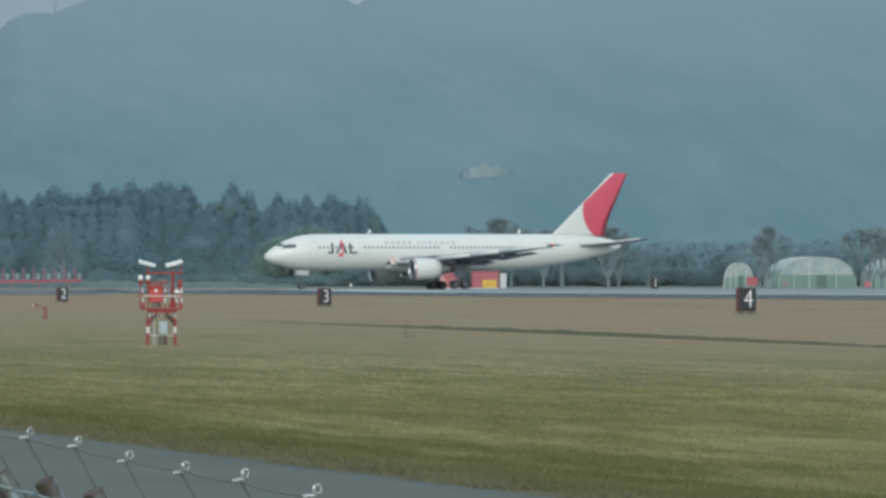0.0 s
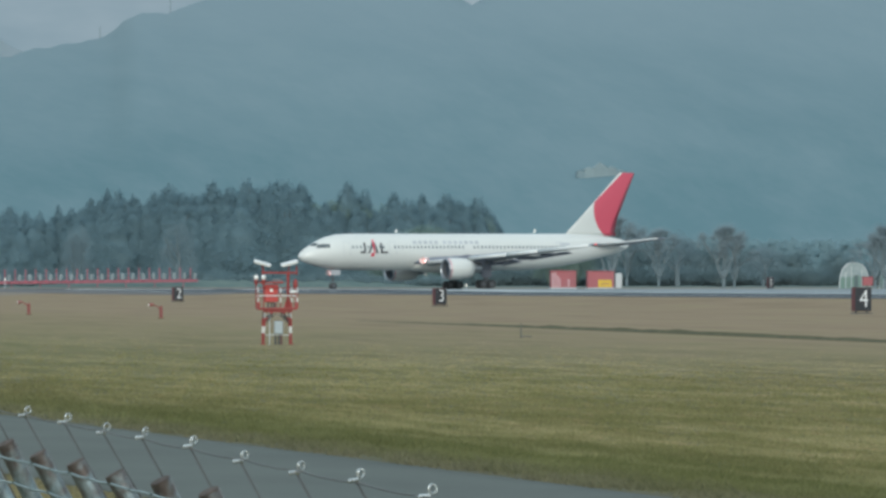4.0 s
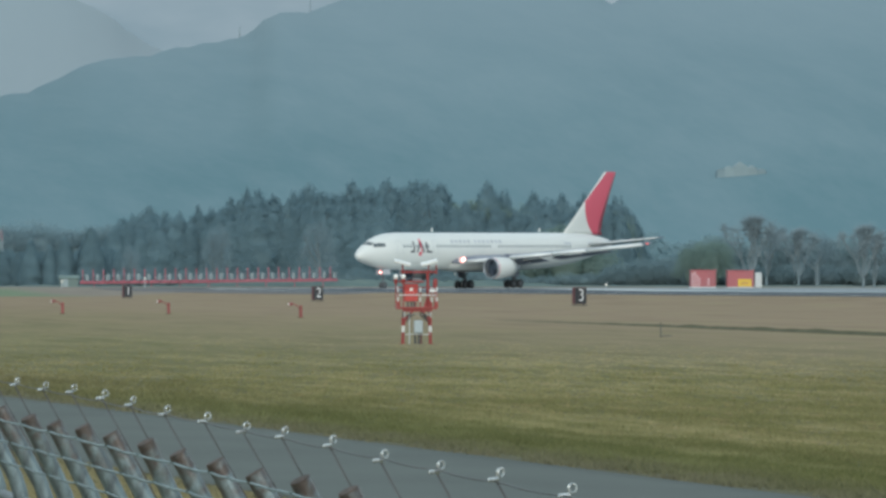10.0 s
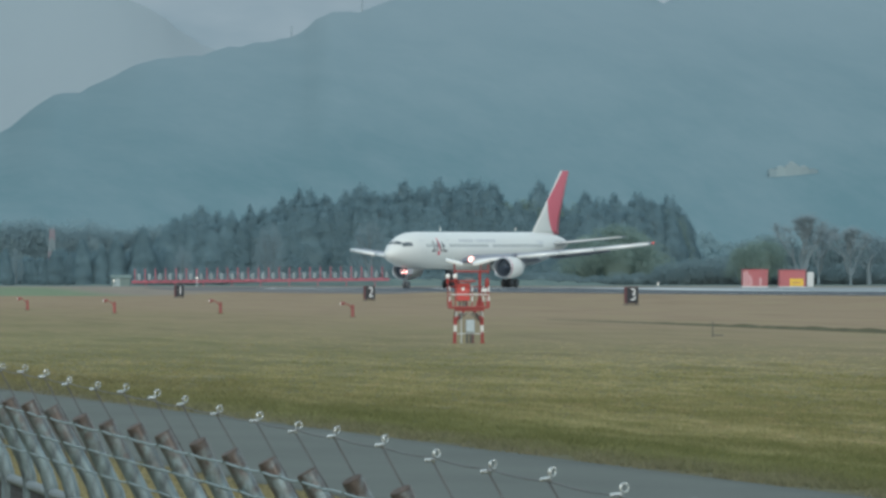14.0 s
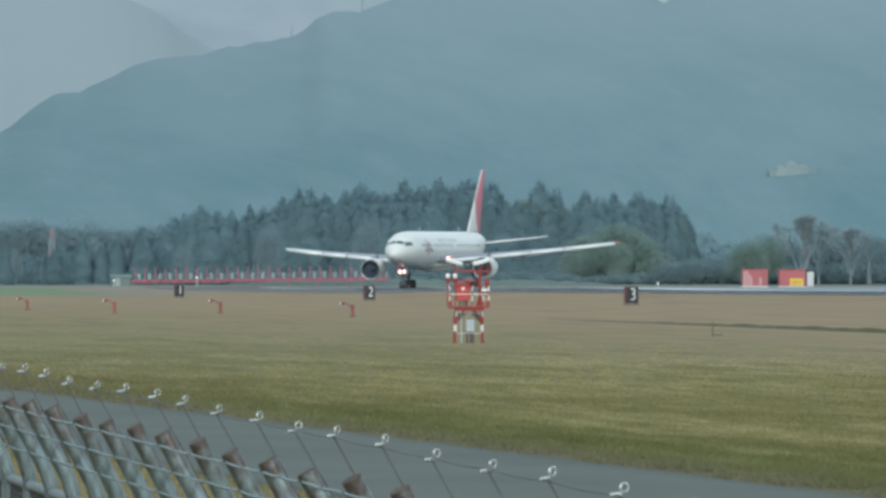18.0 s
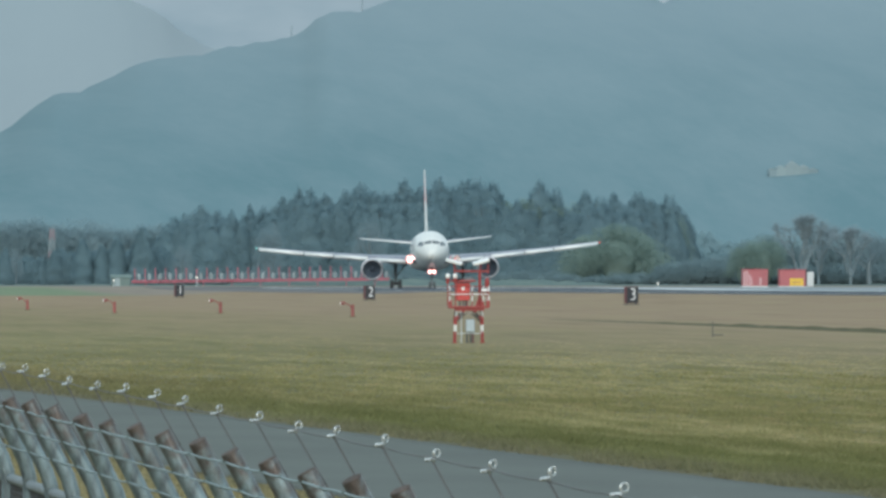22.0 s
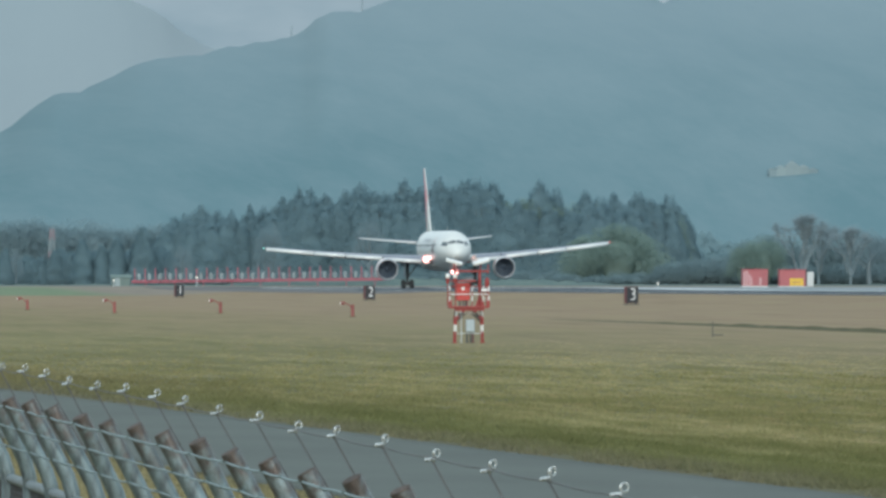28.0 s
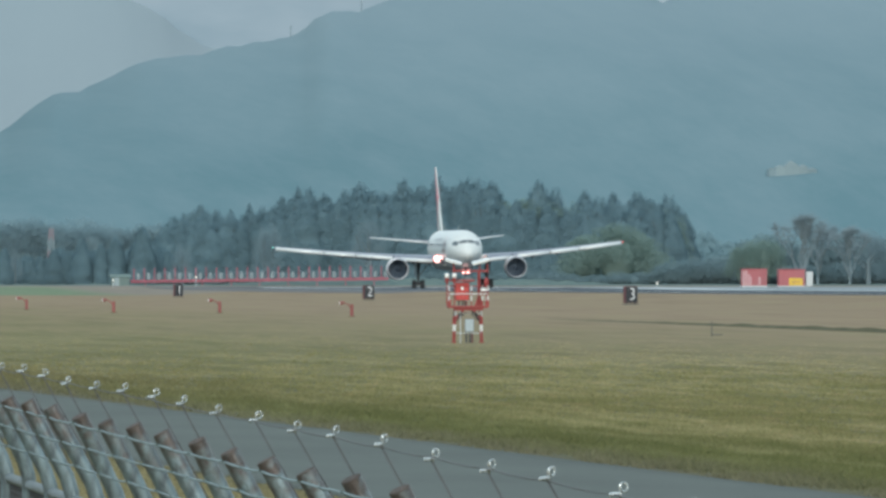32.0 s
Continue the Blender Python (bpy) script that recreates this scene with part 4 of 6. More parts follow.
# ---- the instrument tower ----
def banded(name, a, b, radius, bands, parent, label, first_red=True, seg=8):
    """A pole painted in bands: the pole in white, each red band a sleeve on it."""
    a, b = Vector(a), Vector(b)
    pole = part(name, Shape().tube([a, b], radius, seg), M_WHITE, parent, label)
    for i in range(bands):
        if (i % 2 == 0) == first_red:
            p, q = a.lerp(b, i / bands), a.lerp(b, (i + 1) / bands)
            part("red_band", Shape().tube([p, q], radius * 1.06, seg), M_ORANGE, pole)
    return pole


def instrument_tower():
    y = 589.0
    x = spot(76.47, y)
    root = thing("instrument_tower", pose(x, y, ground_z(x, y)), "red and white steel weather sensor tower with railed platform", "tower")
    for sx in (-0.5, 0.5):
        for sy in (-0.4, 0.4):
            leg = part("leg", Shape().tube([(sx * 1.04, sy, -0.02), (sx * 0.98, sy, 0.98)], 0.026, 8), M_WHITE, root, "red and white banded steel leg")
            part("red_band", Shape().tube([(sx * 1.04, sy, 0.0), (sx * 1.013, sy, 0.43)], 0.029, 8), M_RED, leg)
            part("upper_leg", Shape().tube([(sx * 0.98, sy, 0.96), (sx * 0.96, sy, 1.30)], 0.020, 6), M_GREYBOX if sy < 0 else M_DARK, root, "thin upper leg")
            part("collar", Shape().tube([(sx * 1.0, sy, 0.68), (sx * 0.98, sy, 0.98)], [0.036, 0.046], 8), M_RED, root)
            part("foot_plate", Shape().box((sx * 1.05, sy, 0.01), (0.13, 0.16, 0.03)), M_RED, root)
        for sy in (-0.4, 0.4):
            part("brace", Shape().tube([(sx, sy, 0.84), (sx * 0.16, sy, 1.32)], 0.024, 6), M_DARK, root)
            part("knee_plate", Shape().add([(sx * 1.06, sy - 0.02, 0.72), (sx * 0.96, sy - 0.02, 1.02), (sx * 0.70, sy - 0.02, 1.0), (sx * 1.06, sy + 0.02, 0.72), (sx * 0.96, sy + 0.02, 1.02), (sx * 0.70, sy + 0.02, 1.0)],
                                         [(0, 1, 2), (5, 4, 3), (0, 3, 4, 1), (1, 4, 5, 2), (2, 5, 3, 0)]), M_RED, root)
            part("thin_brace", Shape().tube([(sx * 0.92, sy, 0.80), (sx * 0.2, sy, 1.12)], 0.014, 6), M_DARK, root)
    part("deck", Shape().box((-0.01, 0, 1.335), (1.47, 1.10, 0.08), bevel=0.015), M_ORANGE, root, "orange-red steel deck")
    part("cross_beam", Shape().box((0, -0.42, 1.25), (1.1, 0.07, 0.09)), M_RED, root)
    part("tie_bar", Shape().box((0, -0.4, 0.36), (0.95, 0.03, 0.025)), M_GREYBOX, root)
    part("tie_bar", Shape().box((0, 0.0, 1.10), (0.95, 0.04, 0.03)), M_GREYBOX, root)
    for px, py in ((-0.74, -0.54), (0.10, -0.54), (0.52, -0.54), (0.72, -0.54), (-0.74, 0.54), (0.0, 0.54), (0.72, 0.54)):
        banded("rail_post", (px, py, 1.38), (px, py, 2.12), 0.019, 4, root, "banded railing post")
    for z, py in ((2.11, -0.54), (1.82, -0.54), (2.11, 0.54), (1.82, 0.54)):
        part("hand_rail", Shape().tube([(-0.74, py, z), (0.72, py, z)], 0.018, 6), M_WHITE if z < 2 else M_RED, root)
    for px in (-0.74, 0.72):
        part("hand_rail", Shape().tube([(px, -0.54, 2.11), (px, 0.54, 2.11)], 0.018, 6), M_WHITE, root)
    for px in (-0.72, 0.70):
        part("kick_plate", Shape().box((px, -0.50, 1.48), (0.12, 0.10, 0.26), bevel=0.01), M_ORANGE, root, "orange-red corner plate")
    for sx in (-1, 1):
        part("brace_head", Shape().add([(sx * 0.06, -0.44, 1.30), (sx * 0.34, -0.44, 1.30), (sx * 0.24, -0.44, 1.12), (sx * 0.06, -0.40, 1.30), (sx * 0.34, -0.40, 1.30), (sx * 0.24, -0.40, 1.12)],
                                       [(0, 1, 2), (5, 4, 3), (0, 3, 4, 1), (1, 4, 5, 2), (2, 5, 3, 0)]), M_RED, root)
    part("white_panel", Shape().box((0.56, -0.56, 1.98), (0.22, 0.02, 0.07)), M_WHITE, root)
    cab = part("cabinet", Shape().box((-0.235, -0.32, 1.90), (0.50, 0.36, 0.62), bevel=0.02), M_CABINET, root, "red steel instrument cabinet")
    part("label_plate", Shape().box((-0.24, -0.505, 2.03), (0.10, 0.012, 0.11)), M_WHITE, cab)
    part("hood", Shape().box((-0.235, -0.34, 2.225), (0.56, 0.42, 0.03)), M_RED, cab)
    part("door_handle", Shape().box((-0.06, -0.51, 1.86), (0.03, 0.03, 0.12)), M_DARK, cab)
    for dx in (-0.35, -0.22, -0.12):
        part("cable_duct", Shape().tube([(dx, -0.30, 1.38), (dx, -0.30, 1.60)], 0.03, 6), M_DARK, root)
    part("equipment_box", Shape().box((0.02, 0.15, 2.36), (0.34, 0.30, 0.20), bevel=0.02), M_GEAR, root, "dark equipment box")
    low = part("junction_box", Shape().box((0.03, -0.42, 0.64), (0.32, 0.2, 0.48), bevel=0.02), M_PALEGREY, root, "pale grey junction box")
    part("box_door", Shape().box((0.03, -0.53, 0.64), (0.28, 0.02, 0.43), bevel=0.008), M_PALEGREY, low)
    for dx in (-0.30, -0.08, 0.05, 0.14):
        part("conduit", Shape().tube([(dx, -0.36, 0.0), (dx, -0.36, 0.42 if dx > -0.2 else 1.3)], 0.036 if dx > -0.2 else 0.016, 6), M_MAROON if dx > 0.1 else M_DARK if dx > -0.2 else M_GREYBOX, root)
    part("mast", Shape().tube([(0.42, 0, 1.36), (0.42, 0, 2.70)], 0.055, 10), M_RED, root, "red steel mast")
    part("gusset", Shape().add([(0.26, 0, 1.38), (0.60, 0, 1.38), (0.44, 0, 1.80), (0.40, 0, 1.80), (0.26, 0.04, 1.38), (0.60, 0.04, 1.38), (0.44, 0.04, 1.80), (0.40, 0.04, 1.80)],
                              [(0, 1, 2, 3), (7, 6, 5, 4), (0, 4, 5, 1), (1, 5, 6, 2), (2, 6, 7, 3), (3, 7, 4, 0)]), M_RED, root)
    part("cross_arm", Shape().box((0.09, 0, 2.68), (1.32, 0.09, 0.075), bevel=0.01), M_RED, root, "red cross arm")
    part("lower_arm", Shape().box((-0.20, 0, 2.32), (0.95, 0.06, 0.06)), M_RED, root)
    for dx in (-0.52, 0.74):
        part("arm_post", Shape().tube([(dx, 0, 2.60 if dx > 0 else 2.28), (dx, 0, 2.95)], 0.03, 6), M_RED, root)
    for dx, ang in ((-0.55, 16), (0.47, -16)):
        m = pose(dx, -0.05, 3.02, 8, ang * 0.95, 0)
        head = part("sensor_head", Shape().box((0, 0, 0), (0.62, 0.42, 0.07), m, 0.02), M_WHITE, root, "white slanted sensor head")
        part("hood", Shape().box((0, 0, 0.046), (0.64, 0.45, 0.018), m), M_WHITE, head)
        part("bracket", Shape().tube([(dx * 0.9, 0, 2.68), (dx, 0, 2.98)], 0.025, 6), M_RED, head)
    for dx in (-0.80, -0.52):
        lamp = part("warning_lamp", Shape().lathe([(0, 0.0), (0, 0.075), (0.12, 0.085), (0.16, 0.06), (0.18, 0.0)], pose(dx, -0.30, 2.42, 0, -90, 0), 12), M_WHITE, root, "white-capped obstruction lamp", True)
        part("lamp_body", Shape().tube([(dx, -0.30, 2.22), (dx, -0.30, 2.42)], [0.05, 0.075], 10), M_RED, lamp)
        part("lamp_pole", Shape().tube([(dx, -0.30, 1.38), (dx, -0.30, 2.22)], 0.022, 6), M_RED, lamp)
    part("beacon", Shape().lathe([(0, 0.07), (0.10, 0.095), (0.26, 0.085), (0.34, 0.0)], pose(0.68, -0.2, 2.12, 0, -90, 0), 10), M_RED, root, "small red beacon", True)
    part("beacon_pole", Shape().tube([(0.68, -0.2, 1.38), (0.68, -0.2, 2.14)], 0.022, 6), M_RED, root)


instrument_tower()


# ---- signs and markers ----
def lettering(text, size, m, parent, material, name="numeral"):
    cu = bpy.data.curves.new(name, "FONT")
    cu.body, cu.size, cu.align_x, cu.align_y, cu.extrude, cu.offset = text, size, "CENTER", "CENTER", 0.012, -0.020
    tmp = bpy.data.objects.new(name, cu)
    scene.collection.objects.link(tmp)
    me = bpy.data.meshes.new_from_object(tmp.evaluated_get(bpy.context.evaluated_depsgraph_get()))
    bpy.data.objects.remove(tmp)
    me.materials.clear()
    me.materials.append(material)
    me.transform(m)
    ob = new(name, me)
    ob.parent = parent
    return ob


def distance_sign(text, mil, y, turn=26, size=1.0, raised=0.0):
    x = spot(mil, y)
    root = thing("distance_sign", pose(x, y, ground_z(x, y) + raised, 0, 0, turn), "black runway distance sign with white numeral " + text, "sign", "runway distance signs")
    part("case", Shape().box((0, 0.16, 0.82), (1.16 * size, 0.40, 1.36 * size), bevel=0.03), M_MAROON, root, "dark maroon sign case")
    part("face", Shape().box((0, -0.05, 0.82), (1.10 * size, 0.03, 1.30 * size), bevel=0.008), M_BLACK, root, "black sign face")
    lettering(text, 1.46 * size, pose(0.04, -0.08, 0.82, 90, 0, 0) @ Matrix.Diagonal((0.88, 1, 1, 1)), root, M_NUMERAL)
    for dx in (-0.4, 0.4):
        part("leg", Shape().tube([(dx, 0.16, -0.03 - raised), (dx, 0.16, 0.16)], 0.05, 8), M_DARK, root)
    part("footing", Shape().box((0, 0.16, 0.02 - raised), (1.3, 0.6, 0.08), bevel=0.02), M_DARK, root)
    return root


for text, mil, y in (("1", 58.22, 1896), ("2", 70.25, 1593), ("3", 86.82, 1290), ("4", 113.5, 987)):
    distance_sign(text, mil, y, 26, 1.0 if text != "4" else 1.1, 0.0 if text != "4" else 0.08)
distance_sign("1", 107.68, 2330, 18, 1.3).scale = (0.65, 1, 1)


def marker_post(mil, y):
    x = spot(mil, y)
    root = thing("marker_post", pose(x, y, ground_z(x, y)), "red marker post with an orange lamp arm in the turf", "marker post", "marker posts")
    part("post", Shape().tube([(0, 0, -0.03), (0, 0, 0.66)], [0.10, 0.09], 10), M_MARKER, root)
    part("cap", Shape().tube([(0, 0, 0.66), (0, 0, 0.70)], [0.12, 0.08], 10), M_MARKER, root)
    part("footing", Shape().tube([(0, 0, -0.02), (0, 0, 0.03)], 0.2, 10), M_SEDGE, root)
    arm = part("arm", Shape().tube([(-0.08, 0, 0.52), (-0.22, 0, 0.68), (-0.42, 0, 0.78)], 0.03, 6), M_MARKER, root)
    part("lamp_hood", Shape().lathe([(0, 0.04), (0.1, 0.09), (0.26, 0.10), (0.28, 0.0)], pose(-0.40, 0, 0.80, 0, 8, 180), 10), M_MARKER, arm, "orange lamp hood", True)
    part("lens", Shape().lathe([(0, 0.0), (0.0, 0.07), (0.05, 0.05), (0.06, 0.0)], pose(-0.66, -0.02, 0.76, 0, 8, 180), 8), M_WHITE, arm, "white lens", True)


for mil, y in ((69.15, 885), (60.8, 955), (54.1, 965), (48.6, 1070)):
    marker_post(mil, y)


def peg(mil, y):
    x = spot(mil, y)
    root = thing("survey_peg", pose(x, y, ground_z(x, y)), "thin dark steel peg with a flat plate beside it", "peg")
    part("stake", Shape().tube([(0, 0, -0.05), (0, 0, 0.62)], [0.035, 0.025], 7), M_PEG, root)
    part("plate", Shape().box((0.22, 0, 0.07), (0.42, 0.3, 0.05), bevel=0.01), M_PEG, root)


peg(91.9, 640)


# ---- the localizer array past the runway's end ----
def localizer():
    y, x = 2600.0, 164.9
    root = thing("localizer_array", pose(x, y, ground_z(x, y) - 0.25, 0, -0.6, 0), "long red lattice antenna array with white elements", "antenna")
    n, w = 25, 42.5
    beams = ((0.0, 1.05), (0.7, 1.05), (0.35, 1.30))
    for dy, z in beams:
        part("beam", Shape().tube([(-w / 2, dy, z), (w / 2, dy, z)], 0.11, 6), M_HAZED_RED, root, "long red beam")
    lace = Shape()
    for i in range(60):
        a, b = -w / 2 + w * i / 60, -w / 2 + w * (i + 1) / 60
        lace.tube([(a, 0, 1.05), (b, 0.35, 1.30)], 0.025, 4)
        lace.tube([(a, 0.35, 1.30), (b, 0.7, 1.05)], 0.025, 4)
    part("lacing", lace, M_HAZED_RED, root, "red lattice bars")
    post, el = Shape(), Shape()
    post.tube([(0, 0, 1.0), (0, 0, 3.35)], 0.088, 6)
    post.tube([(0, 0.7, 1.0), (0, 0, 2.6)], 0.035, 5)
    el.box((0.70, -0.15, 1.95), (0.55, 0.35, 1.05), bevel=0.06)
    post0 = part("upright", post, M_HAZED_RED, root)
    el0 = part("antenna_element", el, M_ELEMENT, root, "white antenna element dulled by painted haze")
    for o in (post0, el0):
        for i in range(n):
            c = o if i == 0 else o.copy()
            if i:
                scene.collection.objects.link(c)
            c.location = (-w / 2 + w * (i + 0.3) / n, 0, 0)
    for i in range(9):
        dx = -w / 2 + w * (i + 0.5) / 9
        part("leg", Shape().tube([(dx, 0.35, -0.3), (dx, 0.35, 1.2)], 0.07, 7), M_HAZED_RED, root)


localizer()


def shelters():
    y = 2320.0
    for mil, wid, deep, hgt, stripes in ((94.55, 3.7, 2.4, 2.45, True), (96.9, 3.9, 2.4, 2.4, False)):
        x = spot(mil, y)
        root = thing("equipment_shelter", pose(x, y, ground_z(x, y)), "red painted equipment shelter with pale panels" if stripes else "red equipment shelter with a yellow panel", "shelter", "equipment shelters")
        part("body", Shape().box((0, 0, hgt / 2 + 0.1), (wid, deep, hgt), bevel=0.06), M_SHELTER, root)
        part("roof", Shape().box((0, 0, hgt + 0.16), (wid + 0.2, deep + 0.2, 0.12), bevel=0.03), M_SHELTER, root)
        part("plinth", Shape().box((0, 0, 0.05), (wid + 0.1, deep + 0.1, 0.2)), M_GREYBOX, root)
        if stripes:
            for dx, w, z, h in ((-1.62, 0.3, 1.25, 2.1), (-1.22, 0.3, 1.3, 2.2), (-0.86, 0.22, 1.05, 1.7), (-0.55, 0.2, 0.9, 1.2), (0.75, 0.3, 0.85, 1.1)):
                part("panel", Shape().box((dx, -deep / 2 - 0.02, z), (w, 0.03, h)), M_PINK, root, "pale pink panel")
        else:
            part("panel", Shape().box((0.6, -deep / 2 - 0.02, 0.75), (2.0, 0.03, 1.1)), M_YELLOW, root, "yellow panel")
            part("notice", Shape().box((0.6, -deep / 2 - 0.04, 0.72), (1.2, 0.02, 0.12)), M_SHELTER, root)
        part("door", Shape().box((-wid / 2 + 0.55 if not stripes else wid / 2 - 0.55, -deep / 2 - 0.015, 1.15), (0.85, 0.03, 1.95)), M_SHELTER, root)
    x = spot(98.05, y)
    box = thing("switch_cabinet", pose(x, y, ground_z(x, y)), "pale grey steel switch cabinet beside the shelters", "cabinet")
    part("body", Shape().box((0, 0, 1.15), (1.0, 0.8, 2.2), bevel=0.04), M_GREYBOX, box)
    part("door", Shape().box((0, -0.41, 1.15), (0.86, 0.03, 2.0)), M_GREYBOX, box)


shelters()


def far_hut():
    """A small pale hut at the end of the antenna array."""
    y = 2590.0
    x = spot(54.5, y)
    root = thing("equipment_hut", pose(x, y, ground_z(x, y) - 0.05), "small pale grey hut beside the red antenna array", "hut")
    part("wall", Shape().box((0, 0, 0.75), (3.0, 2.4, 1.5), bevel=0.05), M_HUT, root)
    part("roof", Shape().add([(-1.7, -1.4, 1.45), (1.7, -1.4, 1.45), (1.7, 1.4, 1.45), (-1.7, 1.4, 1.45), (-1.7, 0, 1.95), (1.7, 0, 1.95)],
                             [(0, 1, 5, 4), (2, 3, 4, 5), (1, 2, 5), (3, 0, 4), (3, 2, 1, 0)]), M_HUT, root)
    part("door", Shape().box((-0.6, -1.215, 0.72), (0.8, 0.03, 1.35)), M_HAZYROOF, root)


far_hut()


def field_lamp(mil, y, tall):
    x = spot(mil, y)
    root = thing("field_lamp", pose(x, y, ground_z(x, y)), "small white airfield lamp on a short stand", "lamp", "field lamps")
    part("stand", Shape().tube([(0, 0, -0.03), (0, 0, tall)], 0.05, 6), M_GREYBOX, root)
    part("housing", Shape().box((0, 0.1, tall + 0.15), (0.36, 0.3, 0.32), bevel=0.05), M_PALEGREY, root)
    part("lens", Shape().lathe([(0, 0.0), (0.0, 0.10), (0.06, 0.08), (0.08, 0.0)], pose(0, -0.06, tall + 0.15, 0, 0, -90), 10), M_FIELD_LAMP, root, "glowing lens")


for mil, y, tall in ((54.05, 2450, 0.9), (59.3, 2500, 1.3), (88.45, 2300, 0.4)):
    field_lamp(mil, y, tall)


def greenhouse(mil, y, wide, tall, turn):
    """An arched tunnel: milky film over the top, green shade net on the lower flanks and the end wall, hoops outside."""
    x = spot(mil, y)
    root = thing("greenhouse", pose(x, y, ground_z(x, y), 0, 0, turn), "arched greenhouse of milky film and green shade net", "greenhouse", "greenhouses")

    def arch(k, r=1.0):
        a = math.pi * k / 16
        return wide / 2 * r * math.copysign(abs(math.cos(a)) ** 0.75, math.cos(a)), tall * r * math.sin(a) ** 0.8

    def skin(name, k0, k1, material, label, lift):
        vs, fs = [], []
        for yy in (-6.0, -3.0, 0.0, 3.0, 6.0):
            vs += [(arch(k, lift)[0], yy, arch(k, lift)[1]) for k in range(k0, k1 + 1)]
        n = k1 - k0 + 1
        fs = [(j * n + i, j * n + i + 1, (j + 1) * n + i + 1, (j + 1) * n + i) for j in range(4) for i in range(n - 1)]
        part(name, Shape().add(vs, fs), material, root, label, True)

    skin("cover", 3, 13, M_FILM, "milky plastic film", 1.0)
    skin("side_net", 0, 3, M_NET, "green shade net", 1.0)
    skin("side_net", 13, 16, M_NET, "green shade net", 1.0)
    for yy, sy in ((-6.0, -1), (6.0, 1)):
        for name, z0, z1, material, label in (("gable_net", 0.0, 0.45, M_NET, "green net gable"), ("gable_film", 0.45, 1.0, M_FILM, "milky film gable")):
            vs = []
            for k in range(17):
                px, pz = arch(k)
                vs += [(px, yy, min(pz, tall * z0)), (px, yy, min(pz, tall * z1))]
            part(name, Shape().add(vs, [(2 * i, 2 * i + 2, 2 * i + 3, 2 * i + 1) for i in range(16)]), material, root, label)
        part("door", Shape().box((wide * 0.06, yy + sy * 0.05, 1.05), (wide * 0.13, 0.06, 2.1)), M_NETDOOR, root, "dark green door")
    for yy in (-6.08, -3, 0, 3, 6.08):
        pts = [(arch(k, 1.012)[0], yy, arch(k, 1.012)[1]) for k in range(17)]
        part("hoop", Shape().tube(pts, 0.05, 5, False), M_GREYBOX, root)
    for yy in (-6.1,):
        for dx in (-0.3, -0.1, 0.25):
            part("gable_post", Shape().tube([(wide * dx, yy, 0), (wide * dx, yy, tall * (0.95 - abs(dx)))], 0.05, 5), M_GREYBOX, root)


greenhouse(112.95, 2480, 4.6, 4.0, -6)
greenhouse(117.45, 2490, 12.4, 4.9, 4)
greenhouse(122.9, 2500, 9.0, 4.7, 4)


def red_drum(mil, size, paint):
    y = 2300.0
    x = spot(mil, y)
    root = thing("equipment_box", pose(x, y, ground_z(x, y)), "small red equipment box on a stand by the apron, dulled by painted haze", "box", "red boxes")
    part("shell", Shape().box((0, 0, 1.05 * size), (1.55 * size, 1.0 * size, 1.25 * size), bevel=0.12), paint, root)
    part("lid", Shape().box((0, 0, 1.72 * size), (1.65 * size, 1.1 * size, 0.12), bevel=0.03), paint, root)
    for dx in (-0.45, 0.45):
        part("stand", Shape().box((dx * size, 0, 0.22 * size), (0.12, 0.8 * size, 0.5 * size)), M_PALEGREY, root)


for mil, size, paint in ((113.8, 1.0, M_SHELTER), (115.95, 0.62, M_FARMAST), (121.1, 0.6, M_HAZED_RED)):
    red_drum(mil, size, paint)


def distant_mast():
    y = 2800.0
    x = spot(50.15, y)
    root = thing("lattice_mast", pose(x, y, ground_z(x, y)), "red and white lattice mast among far trees, paled by painted haze", "mast")
    for i in range(5):
        z0, z1 = i * 1.96, (i + 1) * 1.96
        w0, w1 = 0.8 - 0.10 * i, 0.8 - 0.10 * (i + 1)
        s = Shape()
        for sx in (-1, 1):
            for sy in (-1, 1):
                s.tube([(sx * w0, sy * w0, z0), (sx * w1, sy * w1, z1)], 0.12, 5)
            s.tube([(sx * w0, -w0, z0), (-sx * w1, -w1, z1)], 0.09, 5)
            s.tube([(sx * w0, w0, z0), (-sx * w1, w1, z1)], 0.09, 5)
        s.box((0, 0, z1), (w1 * 2.1, w1 * 2.1, 0.15))
        part("section", s, M_FARMAST if i % 2 == 0 else M_RIDGEMAST, root)


distant_mast()


